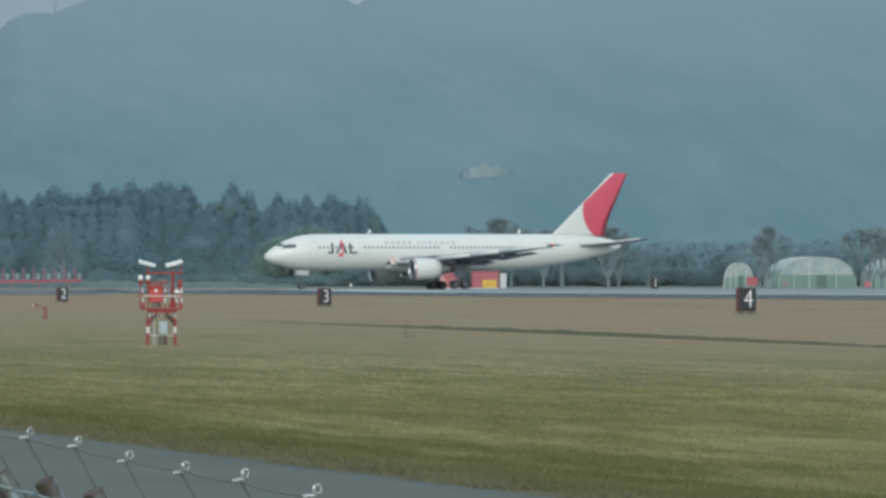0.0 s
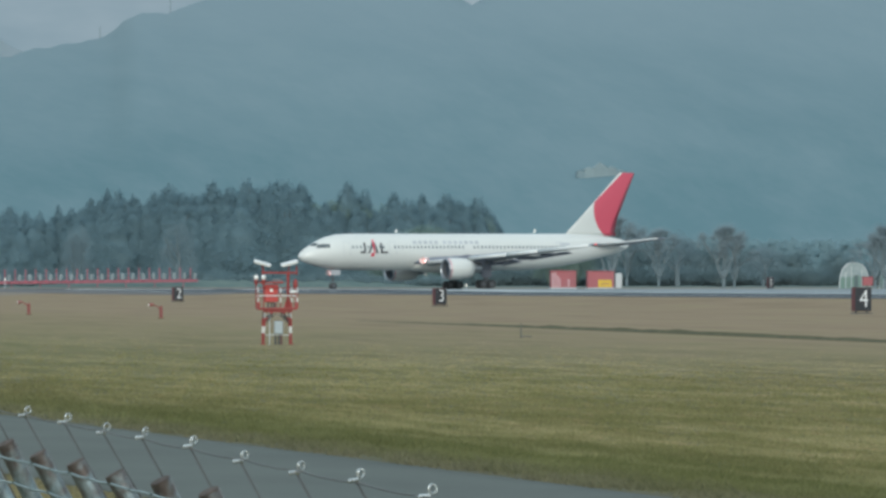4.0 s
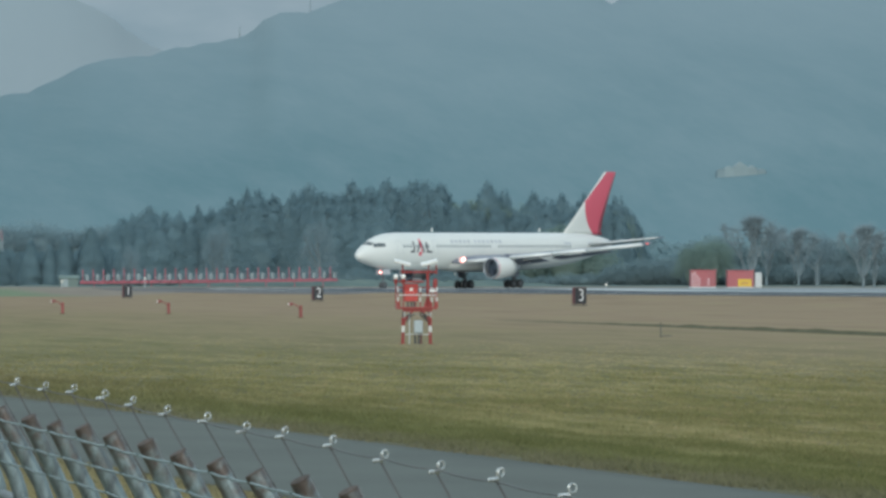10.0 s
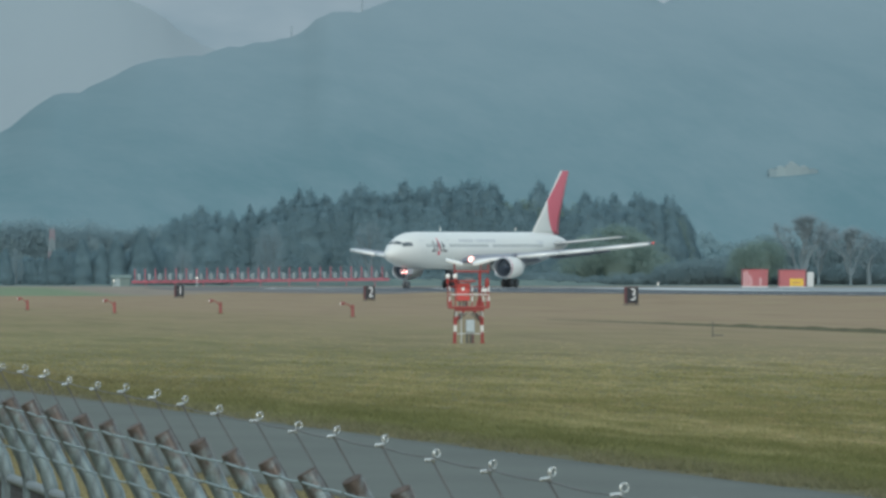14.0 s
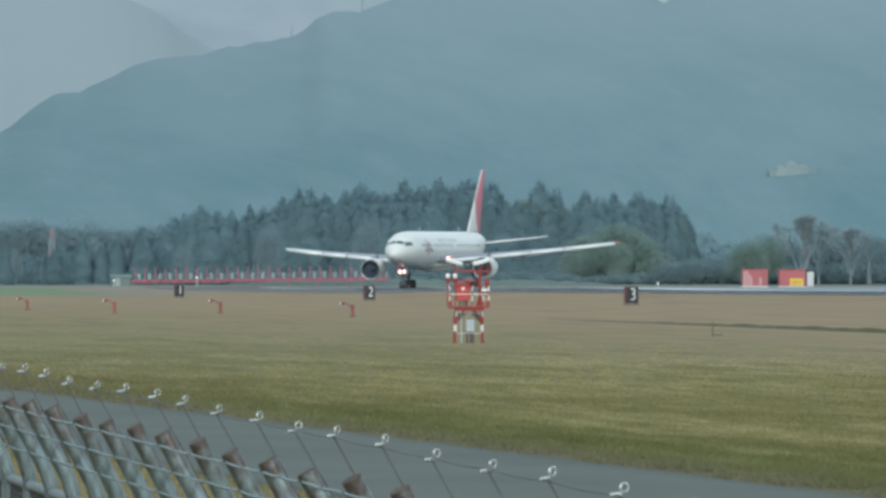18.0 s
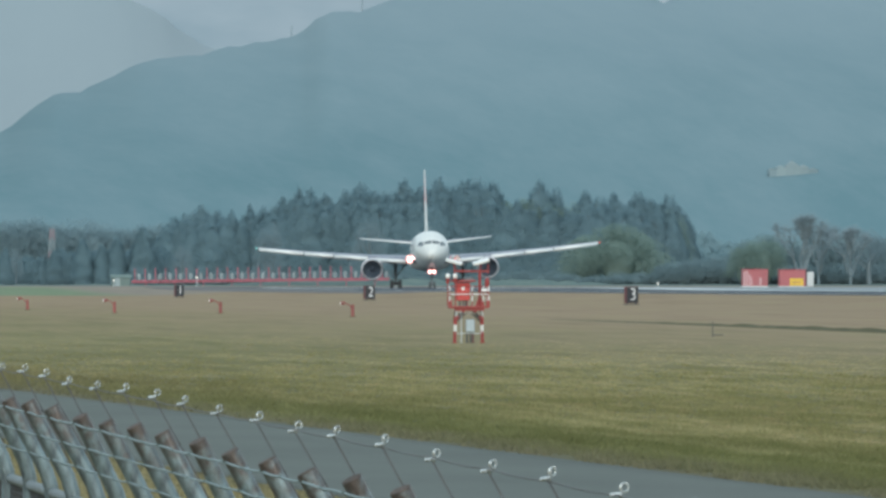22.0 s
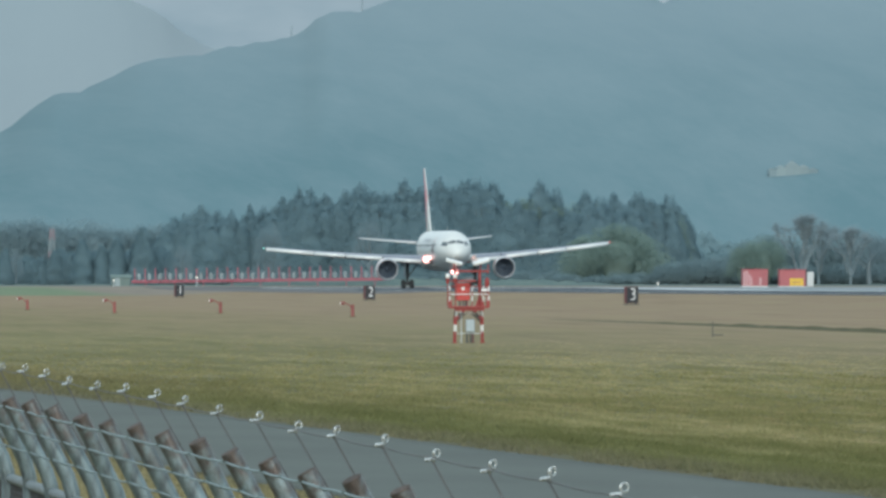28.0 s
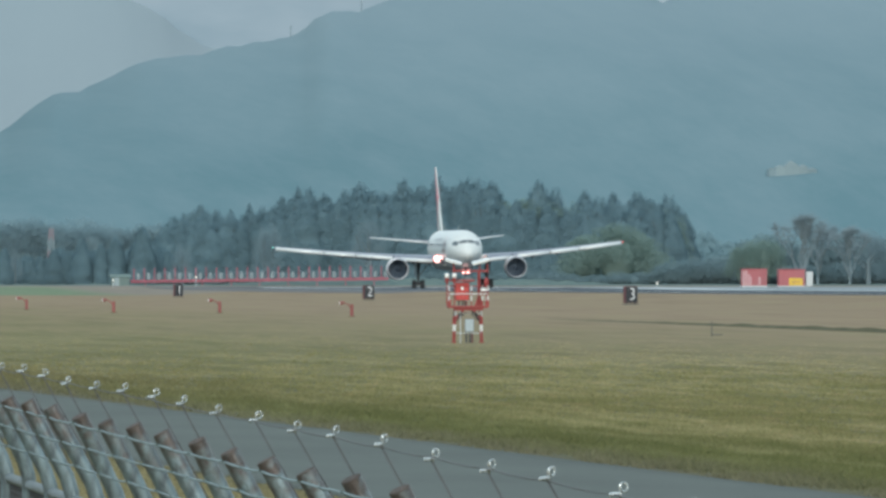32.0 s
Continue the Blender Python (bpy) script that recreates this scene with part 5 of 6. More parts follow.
def hill_house():
    y = next(d for d in range(3400, 4400, 4) if (slope_z(CREST, 3350.0, 4450.0, 96.9, d, 1.0) - EYE) / d > 0.0059) - 8
    x = spot(96.9, y)
    root = thing("hill_building", pose(x, y, EYE + 0.0062 * y), "white building with low gabled roofs high on the wooded slope", "building")
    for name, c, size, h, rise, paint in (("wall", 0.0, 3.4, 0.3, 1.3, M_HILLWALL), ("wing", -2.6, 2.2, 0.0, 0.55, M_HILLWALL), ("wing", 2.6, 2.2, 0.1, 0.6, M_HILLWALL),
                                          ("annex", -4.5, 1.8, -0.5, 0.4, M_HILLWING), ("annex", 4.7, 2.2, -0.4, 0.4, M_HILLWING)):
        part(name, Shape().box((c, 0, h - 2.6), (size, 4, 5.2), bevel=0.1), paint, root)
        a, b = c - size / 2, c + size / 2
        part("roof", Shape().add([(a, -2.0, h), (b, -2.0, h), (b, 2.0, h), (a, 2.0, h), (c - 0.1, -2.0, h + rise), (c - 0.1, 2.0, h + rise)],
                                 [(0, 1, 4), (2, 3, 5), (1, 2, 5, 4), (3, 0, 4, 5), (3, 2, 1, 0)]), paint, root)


hill_house()


def ridge_mast(mil, tall):
    y = 4445.0
    z = slope_z(CREST, 3350.0, 4450.0, mil, y, 1.0)
    root = thing("ridge_mast", pose(spot(mil, y), y, z - 0.6), "thin grey mast on the mountain crest, dim with distance", "mast", "ridge masts")
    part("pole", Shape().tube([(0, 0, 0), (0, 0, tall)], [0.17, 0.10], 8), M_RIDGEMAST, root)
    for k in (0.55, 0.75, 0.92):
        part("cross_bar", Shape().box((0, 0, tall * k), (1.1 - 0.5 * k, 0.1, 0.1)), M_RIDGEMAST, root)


ridge_mast(65.29, 4.0)
ridge_mast(69.75, 4.6)


# ---- the airliner ----
GEAR = 27.4  # metres from nose to main gear, the origin of the airliner


def hull_ring(a, zc, ry, rz, seg=36):
    """One cross-section of the fuselage, a metres aft of the nose."""
    return [(GEAR - a, ry * math.cos(2 * math.pi * k / seg), zc + rz * math.sin(2 * math.pi * k / seg)) for k in range(seg)]


HULL = [(-0.42, 4.62, 0.05, 0.05), (-0.3, 4.63, 0.36, 0.34), (0.0, 4.66, 0.66, 0.62), (0.5, 4.72, 0.98, 0.94), (1.2, 4.82, 1.30, 1.28), (2.0, 4.96, 1.60, 1.62),
        (3.0, 5.06, 1.90, 1.96), (4.2, 5.18, 2.16, 2.27), (5.6, 5.25, 2.36, 2.48), (7.5, 5.26, 2.48, 2.58), (9.5, 5.26, 2.515, 2.60), (16, 5.26, 2.515, 2.60),
        (24, 5.26, 2.515, 2.60), (35, 5.26, 2.515, 2.60), (38.5, 5.34, 2.45, 2.53), (42, 5.52, 2.22, 2.36), (45, 5.74, 1.90, 2.12), (48, 6.00, 1.46, 1.78), (50.5, 6.14, 1.02, 1.34),
        (52.5, 6.22, 0.62, 0.86), (53.5, 6.25, 0.36, 0.50), (53.9, 6.26, 0.14, 0.18)]


def hull_half(a, z):
    """The fuselage's half width at a metres aft and height z."""
    for (a0, c0, y0, z0), (a1, c1, y1, z1) in zip(HULL, HULL[1:]):
        if a0 <= a <= a1:
            u = (a - a0) / (a1 - a0)
            c, ry, rz = c0 + (c1 - c0) * u, y0 + (y1 - y0) * u, z0 + (z1 - z0) * u
            return ry * math.sqrt(max(0.0, 1 - ((z - c) / rz) ** 2))
    return 2.5


def on_hull(side, a0, a1, z0, z1, lift=0.012, cols=4, rows=3, slant=0.0):
    """A thin patch that lies on the fuselage's skin."""
    s = Shape()
    vs = []
    for j in range(rows + 1):
        z = z0 + (z1 - z0) * j / rows
        for i in range(cols + 1):
            a = a0 + (a1 - a0) * i / cols - slant * (j / rows)
            vs.append((GEAR - a, side * (hull_half(a, z) + lift), z))
    n = cols + 1
    fs = [(j * n + i, j * n + i + 1, (j + 1) * n + i + 1, (j + 1) * n + i) for j in range(rows) for i in range(cols)]
    if side < 0:
        fs = [tuple(reversed(f)) for f in fs]
    return s.add(vs, [tuple(reversed(f)) for f in fs])


def section(a_le, chord, y, z, thick, upright=False, n=9):
    """A wing section: rounded nose, thin tail, a little camber."""
    up, lo = [], []
    for i in range(n):
        u = (i / (n - 1)) ** 1.6
        t = thick * chord * (1.4845 * math.sqrt(u) - 0.63 * u - 1.758 * u * u + 1.4215 * u ** 3 - 0.5075 * u ** 4) / 0.5 * 0.5
        camber = 0.0 if upright else 0.02 * chord * math.sin(math.pi * u)
        up.append((u * chord, camber + t))
        lo.append((u * chord, camber - t * (1.0 if upright else 0.8)))
    loop = up + lo[-2:0:-1]
    if upright:
        return [(GEAR - a_le - c, t, z) for c, t in loop]
    return [(GEAR - a_le - c, y, z + t) for c, t in loop]


def fin_material():
    """White fin with a great red disc that runs off its trailing edge and top."""
    m = mat("fin_livery", (0.56, 0.585, 0.567), 0.3, other=(0.54, 0.565, 0.547), scale=0.3, spread=0.03)
    nt = m.node_tree
    bsdf = nt.nodes["Principled BSDF"]
    old = bsdf.inputs["Base Color"].links[0].from_socket
    co = node(nt, "ShaderNodeTexCoord")
    sep = node(nt, "ShaderNodeSeparateXYZ")
    nt.links.new(co.outputs["Object"], sep.inputs[0])

    def calc(op, a, b=0.0):
        n = node(nt, "ShaderNodeMath")
        n.operation = op
        for i, s in enumerate((a, b)):
            if isinstance(s, (int, float)):
                n.inputs[i].default_value = s
            else:
                nt.links.new(s, n.inputs[i])
        return n.outputs[0]

    dx = calc("SUBTRACT", sep.outputs[0], GEAR - 52.5)
    dz = calc("SUBTRACT", sep.outputs[2], 11.2)
    dist = calc("SQRT", calc("ADD", calc("MULTIPLY", dx, dx), calc("MULTIPLY", dz, dz)))
    inside = calc("MAXIMUM", calc("LESS_THAN", dist, 4.45), calc("GREATER_THAN", sep.outputs[2], 12.5))
    # the leading edge stays bare
    rim = calc("ADD", sep.outputs[0], calc("MULTIPLY", calc("SUBTRACT", sep.outputs[2], 8.05), 1.118))
    inside = calc("MULTIPLY", inside, calc("LESS_THAN", rim, GEAR - 43.5 + 0.14))
    mix = node(nt, "ShaderNodeMixRGB")
    mix.inputs[2].default_value = (0.52, 0.075, 0.118, 1)
    nt.links.new(inside, mix.inputs[0])
    nt.links.new(old, mix.inputs[1])
    nt.links.new(mix.outputs[0], bsdf.inputs["Base Color"])
    return m


def wheel_shapes(r, w):
    tyre = Shape().lathe([(-w / 2, r * 0.55), (-w / 2, r * 0.86), (-w * 0.36, r * 0.97), (0, r), (w * 0.36, r * 0.97), (w / 2, r * 0.86), (w / 2, r * 0.55)], pose(0, 0, 0, 0, 0, 90), 20)
    rim = Shape().lathe([(-w * 0.42, 0.0), (-w * 0.42, r * 0.2), (-w * 0.3, r * 0.5), (-w * 0.46, r * 0.57), (w * 0.46, r * 0.57), (w * 0.3, r * 0.5), (w * 0.42, r * 0.2), (w * 0.42, 0.0)], pose(0, 0, 0, 0, 0, 90), 12)
    for k in range(6):
        a = k * math.pi / 3
        for sy in (-1, 1):
            rim.box((math.cos(a) * r * 0.38, sy * w * 0.36, math.sin(a) * r * 0.38), (0.09, 0.05, 0.09))
    return tyre, rim


WHEELS = []


def add_wheel(parent, p, r, w):
    tyre, rim = wheel_shapes(r, w)
    wheel = part("wheel", rim, M_GEAR, parent, "grey wheel with a black tyre")
    part("tyre", tyre, M_TYRE, wheel, "black tyre", True)
    wheel.location = p
    WHEELS.append((wheel, p, r))


def airliner():
    root = thing("airliner", pose(0, 0, 0), "white twin-engine jet airliner with a red disc on its fin", "airplane")
    body = part("fuselage", Shape().loft([hull_ring(*h) for h in HULL]), M_HULL, root, "white fuselage", True)
    part("belly_fairing", Shape().loft([[(GEAR - a, ry * math.cos(2 * math.pi * k / 20), zc + rz * math.sin(2 * math.pi * k / 20)) for k in range(20)]
                                       for a, zc, ry, rz in ((15.5, 3.5, 0.6, 0.3), (18, 3.45, 2.0, 0.85), (21, 3.4, 2.7, 1.05), (28, 3.4, 2.75, 1.05), (31.5, 3.45, 2.1, 0.85), (34, 3.6, 0.6, 0.3))]),
         M_HULL, root, "white belly fairing", True)
    # cockpit panes
    for side in (-1, 1):
        for a0, a1, z0, z1, sl in ((1.75, 2.35, 5.78, 6.30, -0.35), (2.42, 3.02, 5.80, 6.38, -0.22), (3.10, 3.62, 5.84, 6.36, -0.10)):
            part("cockpit_window", on_hull(side, a0, a1, z0, z1, 0.014, 3, 3, sl), M_GLASS, body, "dark cockpit window")
        # the two panes that look forward, on the brow of the nose
        pts = []
        for yy, a0, z0, a1, z1 in ((0.06, 1.25, 5.94, 1.95, 6.46), (0.55, 1.40, 5.90, 2.05, 6.42), (1.0, 1.68, 5.82, 2.28, 6.34)):
            for a, z in ((a0, z0), (a1, z1)):
                zc, ry, rz = [profile([(h[0], h[i]) for h in HULL], a) for i in (1, 2, 3)]
                top = zc + rz * math.sqrt(max(0, 1 - (yy / ry) ** 2))
                pts.append((GEAR - a + 0.03, side * yy, top + 0.02))
        fs = [(0, 2, 3, 1), (2, 4, 5, 3)]
        part("windscreen", Shape().add(pts, fs if side > 0 else [tuple(reversed(f)) for f in fs]), M_GLASS, body, "dark windscreen pane")
    for side in (-1, 1):
        for i in range(58):
            a = 7.1 + i * 0.62
            if 12.4 < a < 13.4 or 25.7 < a < 26.4 or a > 43:
                continue
            s = on_hull(side, a - 0.13, a + 0.13, 5.72, 6.12, 0.012, 1, 1)
            part("cabin_window", s, M_PANE, body)
        for a in (5.6, 13.0, 40.6):
            for aa, w in ((a, 0.05), (a + 1.05, 0.05)):
                part("door_seam", on_hull(side, aa, aa + w, 4.75, 6.65, 0.010, 1, 4), M_TITLE, body)
            part("door_seam", on_hull(side, a, a + 1.1, 6.65, 6.70, 0.010, 3, 1), M_TITLE, body)
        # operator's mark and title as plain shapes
        for a0, a1, z0, z1, sl in ((8.80, 9.14, 5.30, 6.55, 0.0), (8.22, 9.10, 5.02, 5.30, 0.0), (9.42, 9.74, 5.02, 6.62, -0.82), (10.86, 11.20, 5.02, 6.62, 0.50),
                                   (11.52, 11.86, 5.02, 6.50, 0.0), (11.86, 12.72, 5.02, 5.30, 0.0)):
            part("livery_mark", on_hull(side, a0, a1, z0, z1, 0.016, 2, 4, sl), M_LOGO, body, "dark livery bar")
        for a0, a1, z0, z1, sl in ((10.30, 10.58, 5.9, 7.0, -0.05), (10.42, 10.66, 5.1, 5.95, 0.12), (9.90, 10.52, 4.6, 5.1, -0.10)):
            part("livery_stroke", on_hull(side, a0, a1, z0, z1, 0.020, 2, 4, sl), M_LIVERY_RED, body, "red livery stroke")
        for i in range(12):
            a = 17.0 + i * 0.88 + (0.5 if i > 4 else 0)
            part("title_bar", on_hull(side, a, a + 0.55, 6.38, 6.82, 0.016, 1, 2), M_TITLE, body, "grey livery bar")
        for a in (41.2, 46.8):
            part("registration_bar", on_hull(side, a, a + 1.7, 6.22, 6.52, 0.016, 2, 1), M_TITLE, body, "grey livery bar")
    for a, h in ((15.2, 0.45), (38.0, 0.5)):
        part("aerial", Shape().loft([section(a, 0.55, 0, 8.02, 0.1, True), section(a + 0.25, 0.25, 0, 8.05 + h, 0.1, True)]), M_HULL, body)
    part("aerial", Shape().loft([section(20.0, 0.5, 0, 2.28, 0.1, True), section(20.2, 0.25, 0, 1.85, 0.1, True)]), M_HULL, body)
    # fin and tailplanes
    part("fin", Shape().loft([section(43.2, 8.6, 0, 7.6, 0.05, True, 13), section(43.7, 7.8, 0, 8.2, 0.055, True, 13), section(45.8, 6.25, 0, 10.1, 0.06, True, 13), section(52.25, 2.65, 0, 16.4, 0.07, True, 13), section(52.5, 2.3, 0, 16.6, 0.04, True, 13)]),
         fin_material(), root, "white fin with a great red disc", True)
    for side in (-1, 1):
        rings = [section(46.6, 5.6, side * 0.9, 6.15, 0.09), section(50.4, 3.4, side * 5.6, 6.65, 0.085), section(53.2, 1.8, side * 9.25, 7.05, 0.08), section(53.6, 1.2, side * 9.35, 7.06, 0.04)]
        part("tailplane", Shape().loft(rings if side < 0 else [r[::-1] for r in rings]), M_WING, root, "tailplane, its grey darkened for the shaded underside", True)
        # pale edge added so the tailplane looks bright from ahead
        edge = [section(46.5, 0.9, side * 1.2, 6.18, 0.34), section(50.35, 0.7, side * 5.6, 6.65, 0.34), section(53.1, 0.5, side * 9.2, 7.04, 0.34)]
        part("tailplane_edge", Shape().loft(edge if side < 0 else [r[::-1] for r in edge]), M_SLAT, root, "added tailplane leading edge with its sheen painted pale", True)
        # wing: root, kink, tip
        rings = [section(16.6, 13.6, side * 1.6, 3.72, 0.105, n=13), section(18.2, 11.8, side * 2.6, 3.80, 0.10, n=13), section(22.6, 7.9, side * 8.4, 4.32, 0.085, n=13), section(28.0, 5.1, side * 16.2, 5.08, 0.075, n=13),
                 section(33.1, 2.7, side * 23.4, 5.86, 0.095, n=13), section(33.9, 1.7, side * 23.8, 5.90, 0.04, n=13)]
        wing = part("wing", Shape().loft(rings if side < 0 else [r[::-1] for r in rings]), M_WING, root, "swept wing, its grey darkened for the shaded underside", True)
        # leading-edge slats, a little drooped, and trailing flaps
        for i, (y0, a0, z0, y1, a1, z1) in enumerate(((3.4, 18.75, 3.80, 7.5, 21.86, 4.17), (8.5, 22.67, 4.30, 13.2, 26.25, 4.74), (13.3, 26.2, 4.75, 17.3, 28.8, 5.13), (17.4, 28.9, 5.14, 23.55, 33.2, 5.83))):
            sl = [section(a0 - 0.5, 1.5, side * y0, z0 - 0.14, 0.42), section(a1 - 0.42, 1.25, side * y1, z1 - 0.12, 0.42)]
            part("slat", Shape().loft(sl if side < 0 else [r[::-1] for r in sl]), M_SLAT, wing, "leading-edge slat with its metal sheen painted pale", True)
        for y0, a0, z0, y1, a1, z1, c0, c1 in ((2.8, 29.2, 3.62, 7.4, 29.9, 4.05, 2.2, 2.1), (9.4, 30.3, 4.22, 17.0, 33.3, 4.98, 1.9, 1.3)):
            fl = [[(x + 0, y, z - (GEAR - a0 - x) * 0.16) for x, y, z in section(a0, c0, side * y0, z0, 0.12)], [(x, y, z - (GEAR - a1 - x) * 0.16) for x, y, z in section(a1, c1, side * y1, z1, 0.12)]]
            part("flap", Shape().loft(fl if side < 0 else [r[::-1] for r in fl]), M_WING, wing, "lowered grey flap", True)
        for yy, aa, zz in ((5.2, 27.5, 3.55), (11.2, 28.6, 4.20), (14.6, 30.4, 4.55)):
            part("flap_fairing", Shape().lathe([(1.6, 0.02), (0.9, 0.22), (0, 0.27), (-1.4, 0.22), (-2.6, 0.03)], pose(GEAR - aa - 1.4, side * yy, zz, 0, 3, 0), 10), M_WING, wing, "", True)
        part("wing_tip_lamp", Shape().lathe([(0.22, 0.0), (0.15, 0.07), (0, 0.09), (-0.15, 0.07), (-0.22, 0.0)], pose(GEAR - 34.2, side * 23.85, 5.92), 10), M_NAVRED if side > 0 else M_NAVGREEN, wing, "red lamp" if side > 0 else "green lamp", True)
        # landing lamps in the wing root, placed on each side to fit the camera's view
        for yy, aa, zz, rr, toe, deep in ((2.80, 18.0, 4.06, 0.42, 0, 2.2), (2.36, 17.3, 4.25, 0.22, 0, 2.2)) if side < 0 else ((3.15, 18.6, 3.98, 0.34, 32, 3.4),):
            m = pose(GEAR - aa, side * yy, zz, 0, 0, toe)
            part("landing_lamp", Shape().lathe([(0.0, 0.0), (0.0, rr * 0.8)], m, 16), M_LAMP, wing, "bright landing lamp")
            part("lamp_rim", Shape().lathe([(0.0, rr * 0.8), (rr * 0.2, rr * 1.42)], m, 16), M_GLARE, wing, "glowing ring standing in for the lamp's red glare")
            # made-up shroud, deep and toed to hide the lamp from oblique camera views
            part("lamp_shroud", Shape().lathe([(-0.4, 0.0), (-0.06, rr * 1.2), (rr * 0.6, rr * 1.5), (rr * deep, rr * 1.52), (rr * deep, rr * 1.47), (rr * 0.6, rr * 1.45), (-0.02, rr * 1.02)], m, 16), M_HULL, wing)
        # engine
        m = pose(GEAR - 18.8, side * 8.0, 2.72, 0, 1.5, 0)
        cowl = part("engine", Shape().lathe([(-0.25, 1.44), (-0.9, 1.53), (-2.0, 1.54), (-3.2, 1.45), (-4.2, 1.30), (-4.2, 1.24), (-3.2, 1.33), (-1.0, 1.28)], m, 32), M_HULL, root, "white engine cowling", True)
        part("inlet_lip", Shape().lathe([(-0.95, 1.26), (-0.4, 1.22), (-0.08, 1.28), (0.0, 1.36), (-0.06, 1.43), (-0.27, 1.455)], m, 32), M_LIP, cowl, "polished inlet lip", True)
        part("inlet_duct", Shape().lathe([(-0.9, 1.262), (-1.5, 1.24), (-1.7, 1.24)], m, 32), M_FAN, cowl, "", True)
        part("fan_hub", Shape().lathe([(-0.85, 0.0), (-1.0, 0.12), (-1.4, 0.36), (-1.6, 0.40), (-1.62, 0.0)], m, 16), M_FAN, cowl, "dark fan hub", True)
        part("fan_back", Shape().lathe([(-1.72, 1.25), (-1.74, 0.3), (-1.74, 0.0)], m, 24), M_DARK, cowl)
        fan = Shape()
        for k in range(26):
            a = 2 * math.pi * k / 26
            bl = [(-1.50, -0.06, 0.38), (-1.62, 0.06, 0.38), (-1.68, 0.17, 1.22), (-1.46, -0.15, 1.22)]
            fan.add(bl, [(0, 1, 2, 3)], m @ Matrix.Rotation(a, 4, "X"))
        part("fan", fan, M_FAN, cowl, "dark fan blades")
        part("red_ring", Shape().lathe([(-0.32, 1.464), (-0.40, 1.476)], m, 32), M_LIVERY_RED, cowl, "thin red ring")
        part("core_cowl", Shape().lathe([(-3.8, 1.0), (-4.8, 0.84), (-5.8, 0.60), (-5.8, 0.50), (-4.6, 0.5)], m, 24), M_LIP, cowl, "bare metal core cowl", True)
        part("exhaust_plug", Shape().lathe([(-5.2, 0.45), (-5.9, 0.34), (-6.6, 0.03)], m, 16), M_DARK, cowl, "", True)
        py = [(GEAR - 19.6, 4.22), (GEAR - 22.4, 4.75), (GEAR - 25.6, 4.25), (GEAR - 25.2, 3.45), (GEAR - 23.0, 3.95), (GEAR - 20.0, 4.05)]
        pv = [(x, side * 8.0 + w, z) for w in (-0.2, 0.2) for x, z in py]
        part("pylon", Shape().add(pv, [(0, 1, 2, 3, 4, 5)[::-1], (6, 7, 8, 9, 10, 11)] + [(i, (i + 1) % 6, 6 + (i + 1) % 6, 6 + i) for i in range(6)]), M_WING, root, "grey engine pylon")
        # main gear
        gear = part("main_gear", Shape().tube([(0, side * 4.65, 0.75), (0, side * 4.65, 3.9)], [0.16, 0.22], 10).tube([(0, side * 4.65, 1.6), (-0.3, side * 3.0, 3.6)], 0.09, 6)
                    .tube([(-0.71, side * 4.65, 0.62), (0.71, side * 4.65, 0.62)], 0.13, 8).tube([(0.1, side * 4.65, 1.2), (1.7, side * 4.5, 3.6)], 0.07, 6), M_GEAR, root, "grey four-wheel main gear leg")
        part("gear_door", Shape().box((0.1, side * 5.05, 2.55), (1.7, 0.08, 1.9), bevel=0.03), M_WING, gear, "gear door darkened for the shadow there")
        part("torque_link", Shape().box((-0.3, side * 4.65, 1.25), (0.5, 0.3, 0.75), bevel=0.08), M_GEAR, gear)
        # dark block added to fill the shadowed bogie
        part("brake_pack", Shape().box((0, side * 4.65, 0.72), (1.7, 0.7, 0.42), bevel=0.1), M_DARK, gear, "dark brake units")
        for dx in (-0.71, 0.71):
            part("axle", Shape().tube([(dx, side * 4.65 - 0.7, 0.60), (dx, side * 4.65 + 0.7, 0.60)], 0.08, 8), M_GEAR, gear)
            for dy in (-0.57, 0.57):
                add_wheel(gear, (dx, side * 4.65 + dy, 0.62), 0.62, 0.46)
    # nose gear
    ng = GEAR - 5.1
    nose = part("nose_gear", Shape().tube([(ng, 0, 0.45), (ng - 0.1, 0, 3.2)], [0.10, 0.15], 10).tube([(ng, 0, 1.3), (ng + 1.3, 0, 2.9)], 0.06, 6).tube([(ng, -0.42, 0.47), (ng, 0.42, 0.47)], 0.07, 8),
                M_GEAR, root, "grey two-wheel nose gear leg")
    for sy in (-1, 1):
        part("gear_door", Shape().box((ng - 0.1, sy * 0.55, 2.35), (1.7, 0.06, 0.75), bevel=0.02), M_TITLE, nose, "grey nose gear door")
        part("taxi_lamp", Shape().lathe([(0.0, 0.0), (0.0, 0.19)], pose(ng + 0.22, sy * 0.30, 2.28), 12), M_LAMP_SMALL, nose, "lit taxi lamp")
        part("lamp_rim", Shape().lathe([(-0.05, 0.19), (0.0, 0.31)], pose(ng + 0.24, sy * 0.30, 2.28), 14), M_GLARE, nose, "glowing ring standing in for the lamp's red glare")
        part("lamp_shroud", Shape().lathe([(-0.15, 0.0), (-0.03, 0.20), (0.06, 0.21), (0.06, 0.195), (-0.01, 0.192)], pose(ng + 0.22, sy * 0.30, 2.28), 12), M_GEAR, nose)
        add_wheel(nose, (ng, sy * 0.31, 0.47), 0.47, 0.3)
    part("tail_exhaust", Shape().lathe([(0.02, 0.14), (-0.12, 0.15), (-0.12, 0.0)], pose(GEAR - 53.86, 0, 6.26), 10), M_DARK, body)
    return root


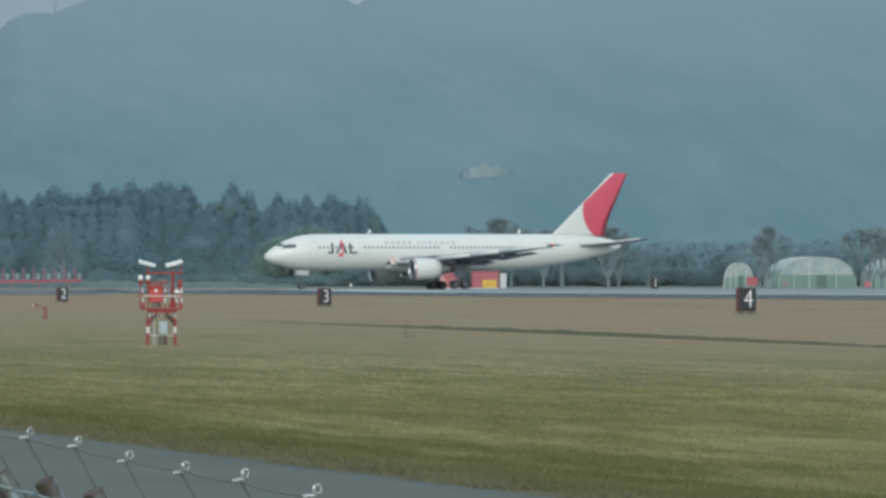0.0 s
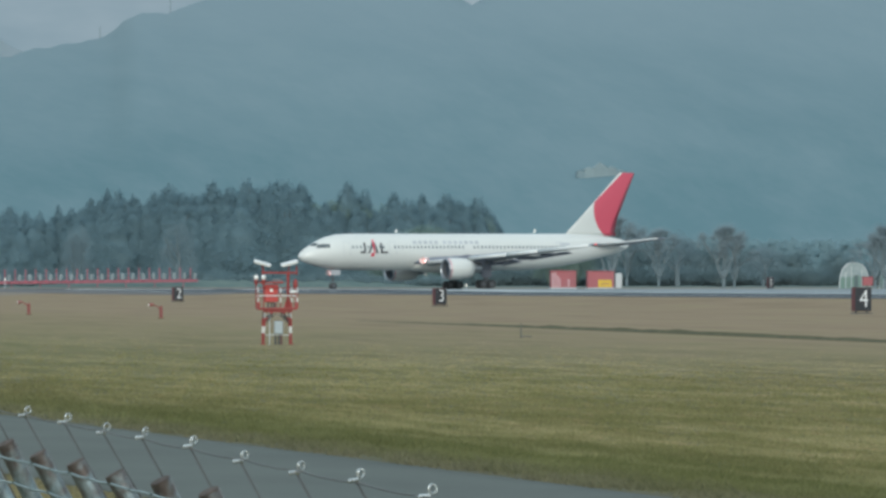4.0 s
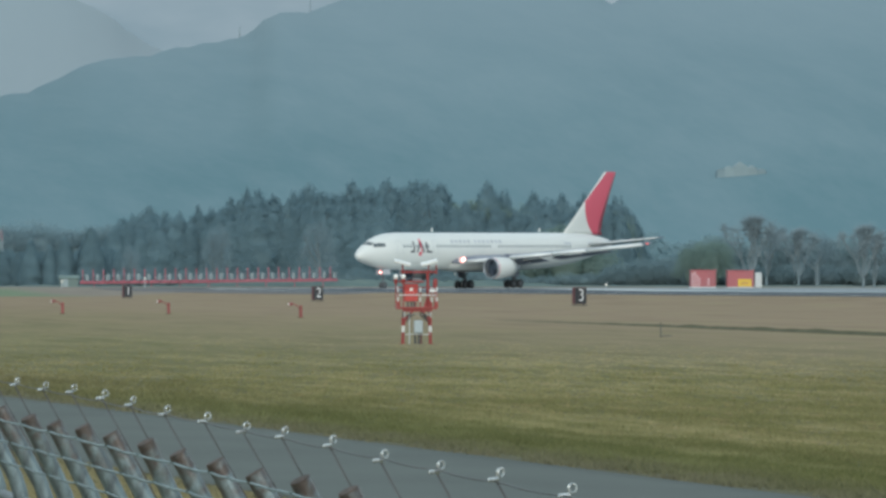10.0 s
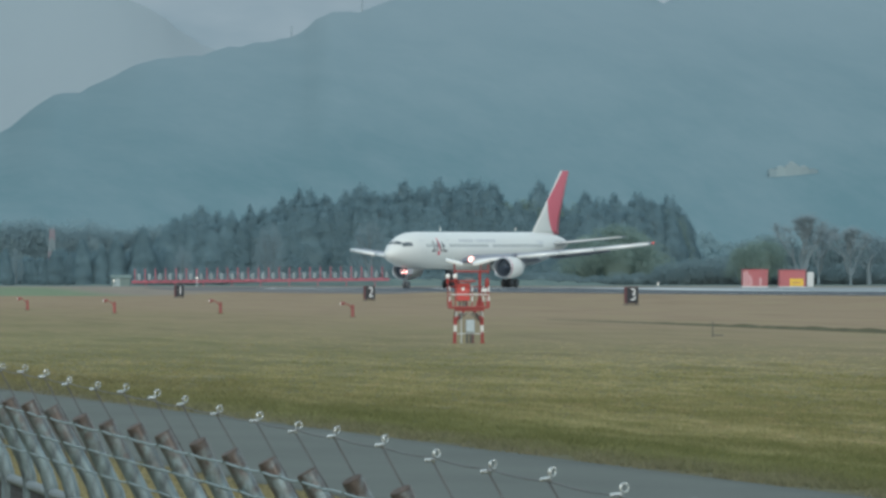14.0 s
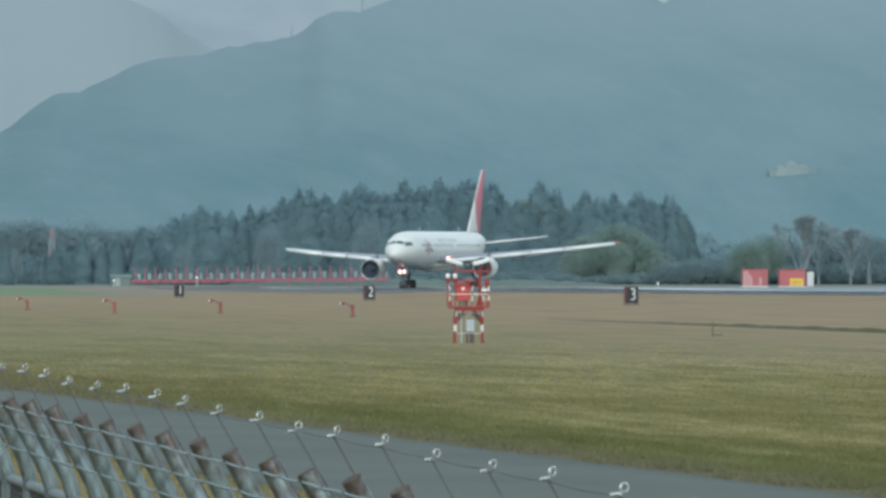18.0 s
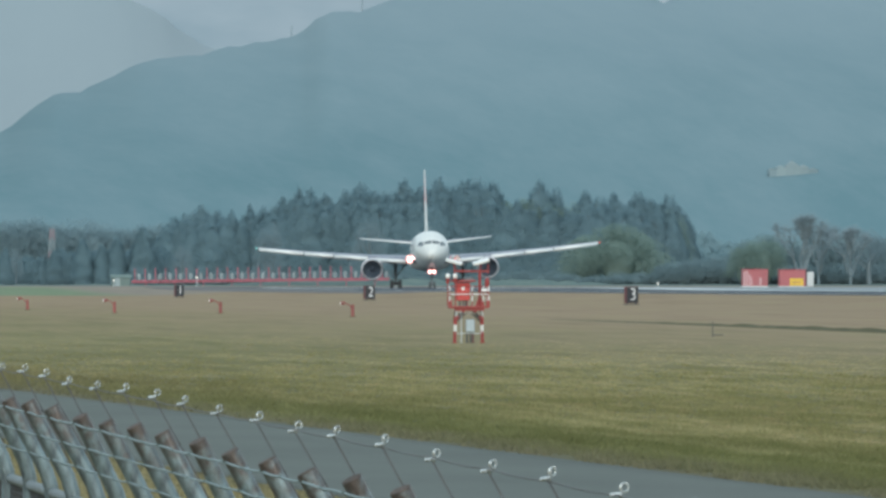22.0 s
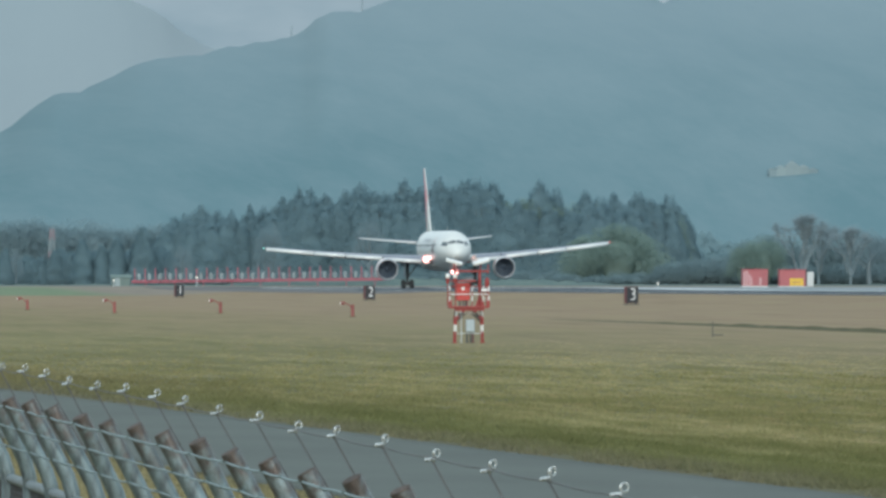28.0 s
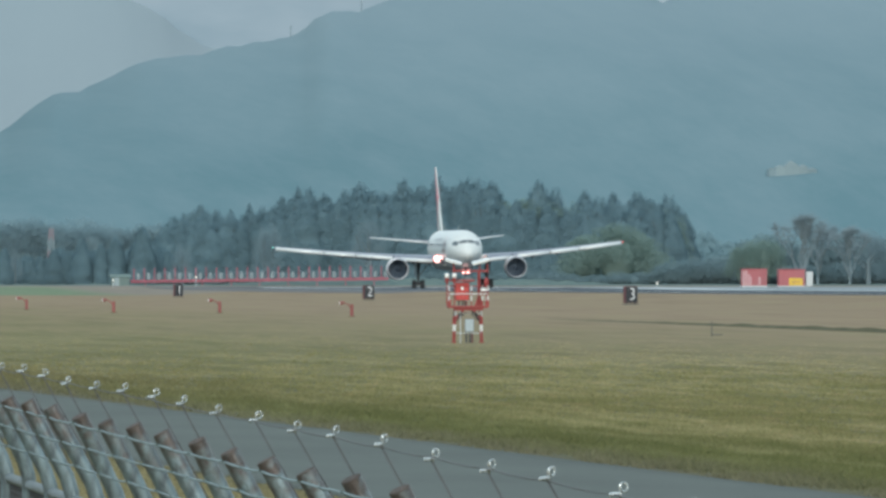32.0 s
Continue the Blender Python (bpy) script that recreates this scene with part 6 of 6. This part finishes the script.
PLANE = airliner()

# seconds, place of the main gear, heading in degrees off the runway's line
ROUTE = [
    (0, 212.81, 2243.47, 74.50), (1, 209.20, 2242.38, 72.13), (2, 205.67, 2241.17, 69.77), (3, 202.23, 2239.81, 67.31), (4, 198.87,
    2238.32, 64.73), (5, 195.60, 2236.69, 62.07), (6, 192.42, 2234.90, 59.26), (7, 189.34, 2232.96, 56.35), (8, 186.37, 2230.87,
    53.30), (9, 183.51, 2228.61, 49.98), (10, 180.80, 2226.18, 46.28), (11, 178.25, 2223.57, 42.46), (12, 175.83, 2220.74, 38.62),
    (13, 173.52, 2217.65, 34.99), (14, 171.35, 2214.36, 32.00), (15, 169.33, 2210.95, 29.02), (16, 167.54, 2207.47, 25.42), (17,
    166.02, 2203.98, 21.64), (18, 164.76, 2200.48, 17.95), (19, 163.75, 2196.97, 14.30), (20, 162.97, 2193.46, 10.77), (21, 162.41,
    2189.95, 6.98), (22, 162.10, 2186.39, 3.30), (23, 161.95, 2182.73, 1.71), (24, 161.86, 2178.88, 0.68), (25, 161.83, 2174.75,
    -0.08), (26, 161.83, 2170.31, -0.37), (27, 161.83, 2165.59, -0.36), (28, 161.84, 2160.62, -0.35), (29, 161.84, 2155.47, -0.28),
    (30, 161.84, 2150.14, -0.23), (31, 161.83, 2144.56, -0.22), (32, 161.82, 2138.68, -0.22)]


def motions():
    walk(PLANE, [(t, pose(x, y, ground_z(x, y) + 0.05, 1.0, 0, -90 - turn)) for t, x, y, turn in ROUTE])
    far = [(0.0, 0.0)]
    for (t0, x0, y0, _), (t1, x1, y1, _) in zip(ROUTE, ROUTE[1:]):
        far.append((t1, far[-1][1] + math.hypot(x1 - x0, y1 - y0)))
    for wheel, p, r in WHEELS:
        turn = radians(75) * r
        n = int(far[-1][1] / turn) + 1
        dist = [far[-1][1] * i / n for i in range(n + 1)]
        swapped = [(d, t) for t, d in far]
        walk(wheel, [(profile(swapped, d), pose(*p, 0, math.degrees(d / r), 0)) for d in dist])


motions()
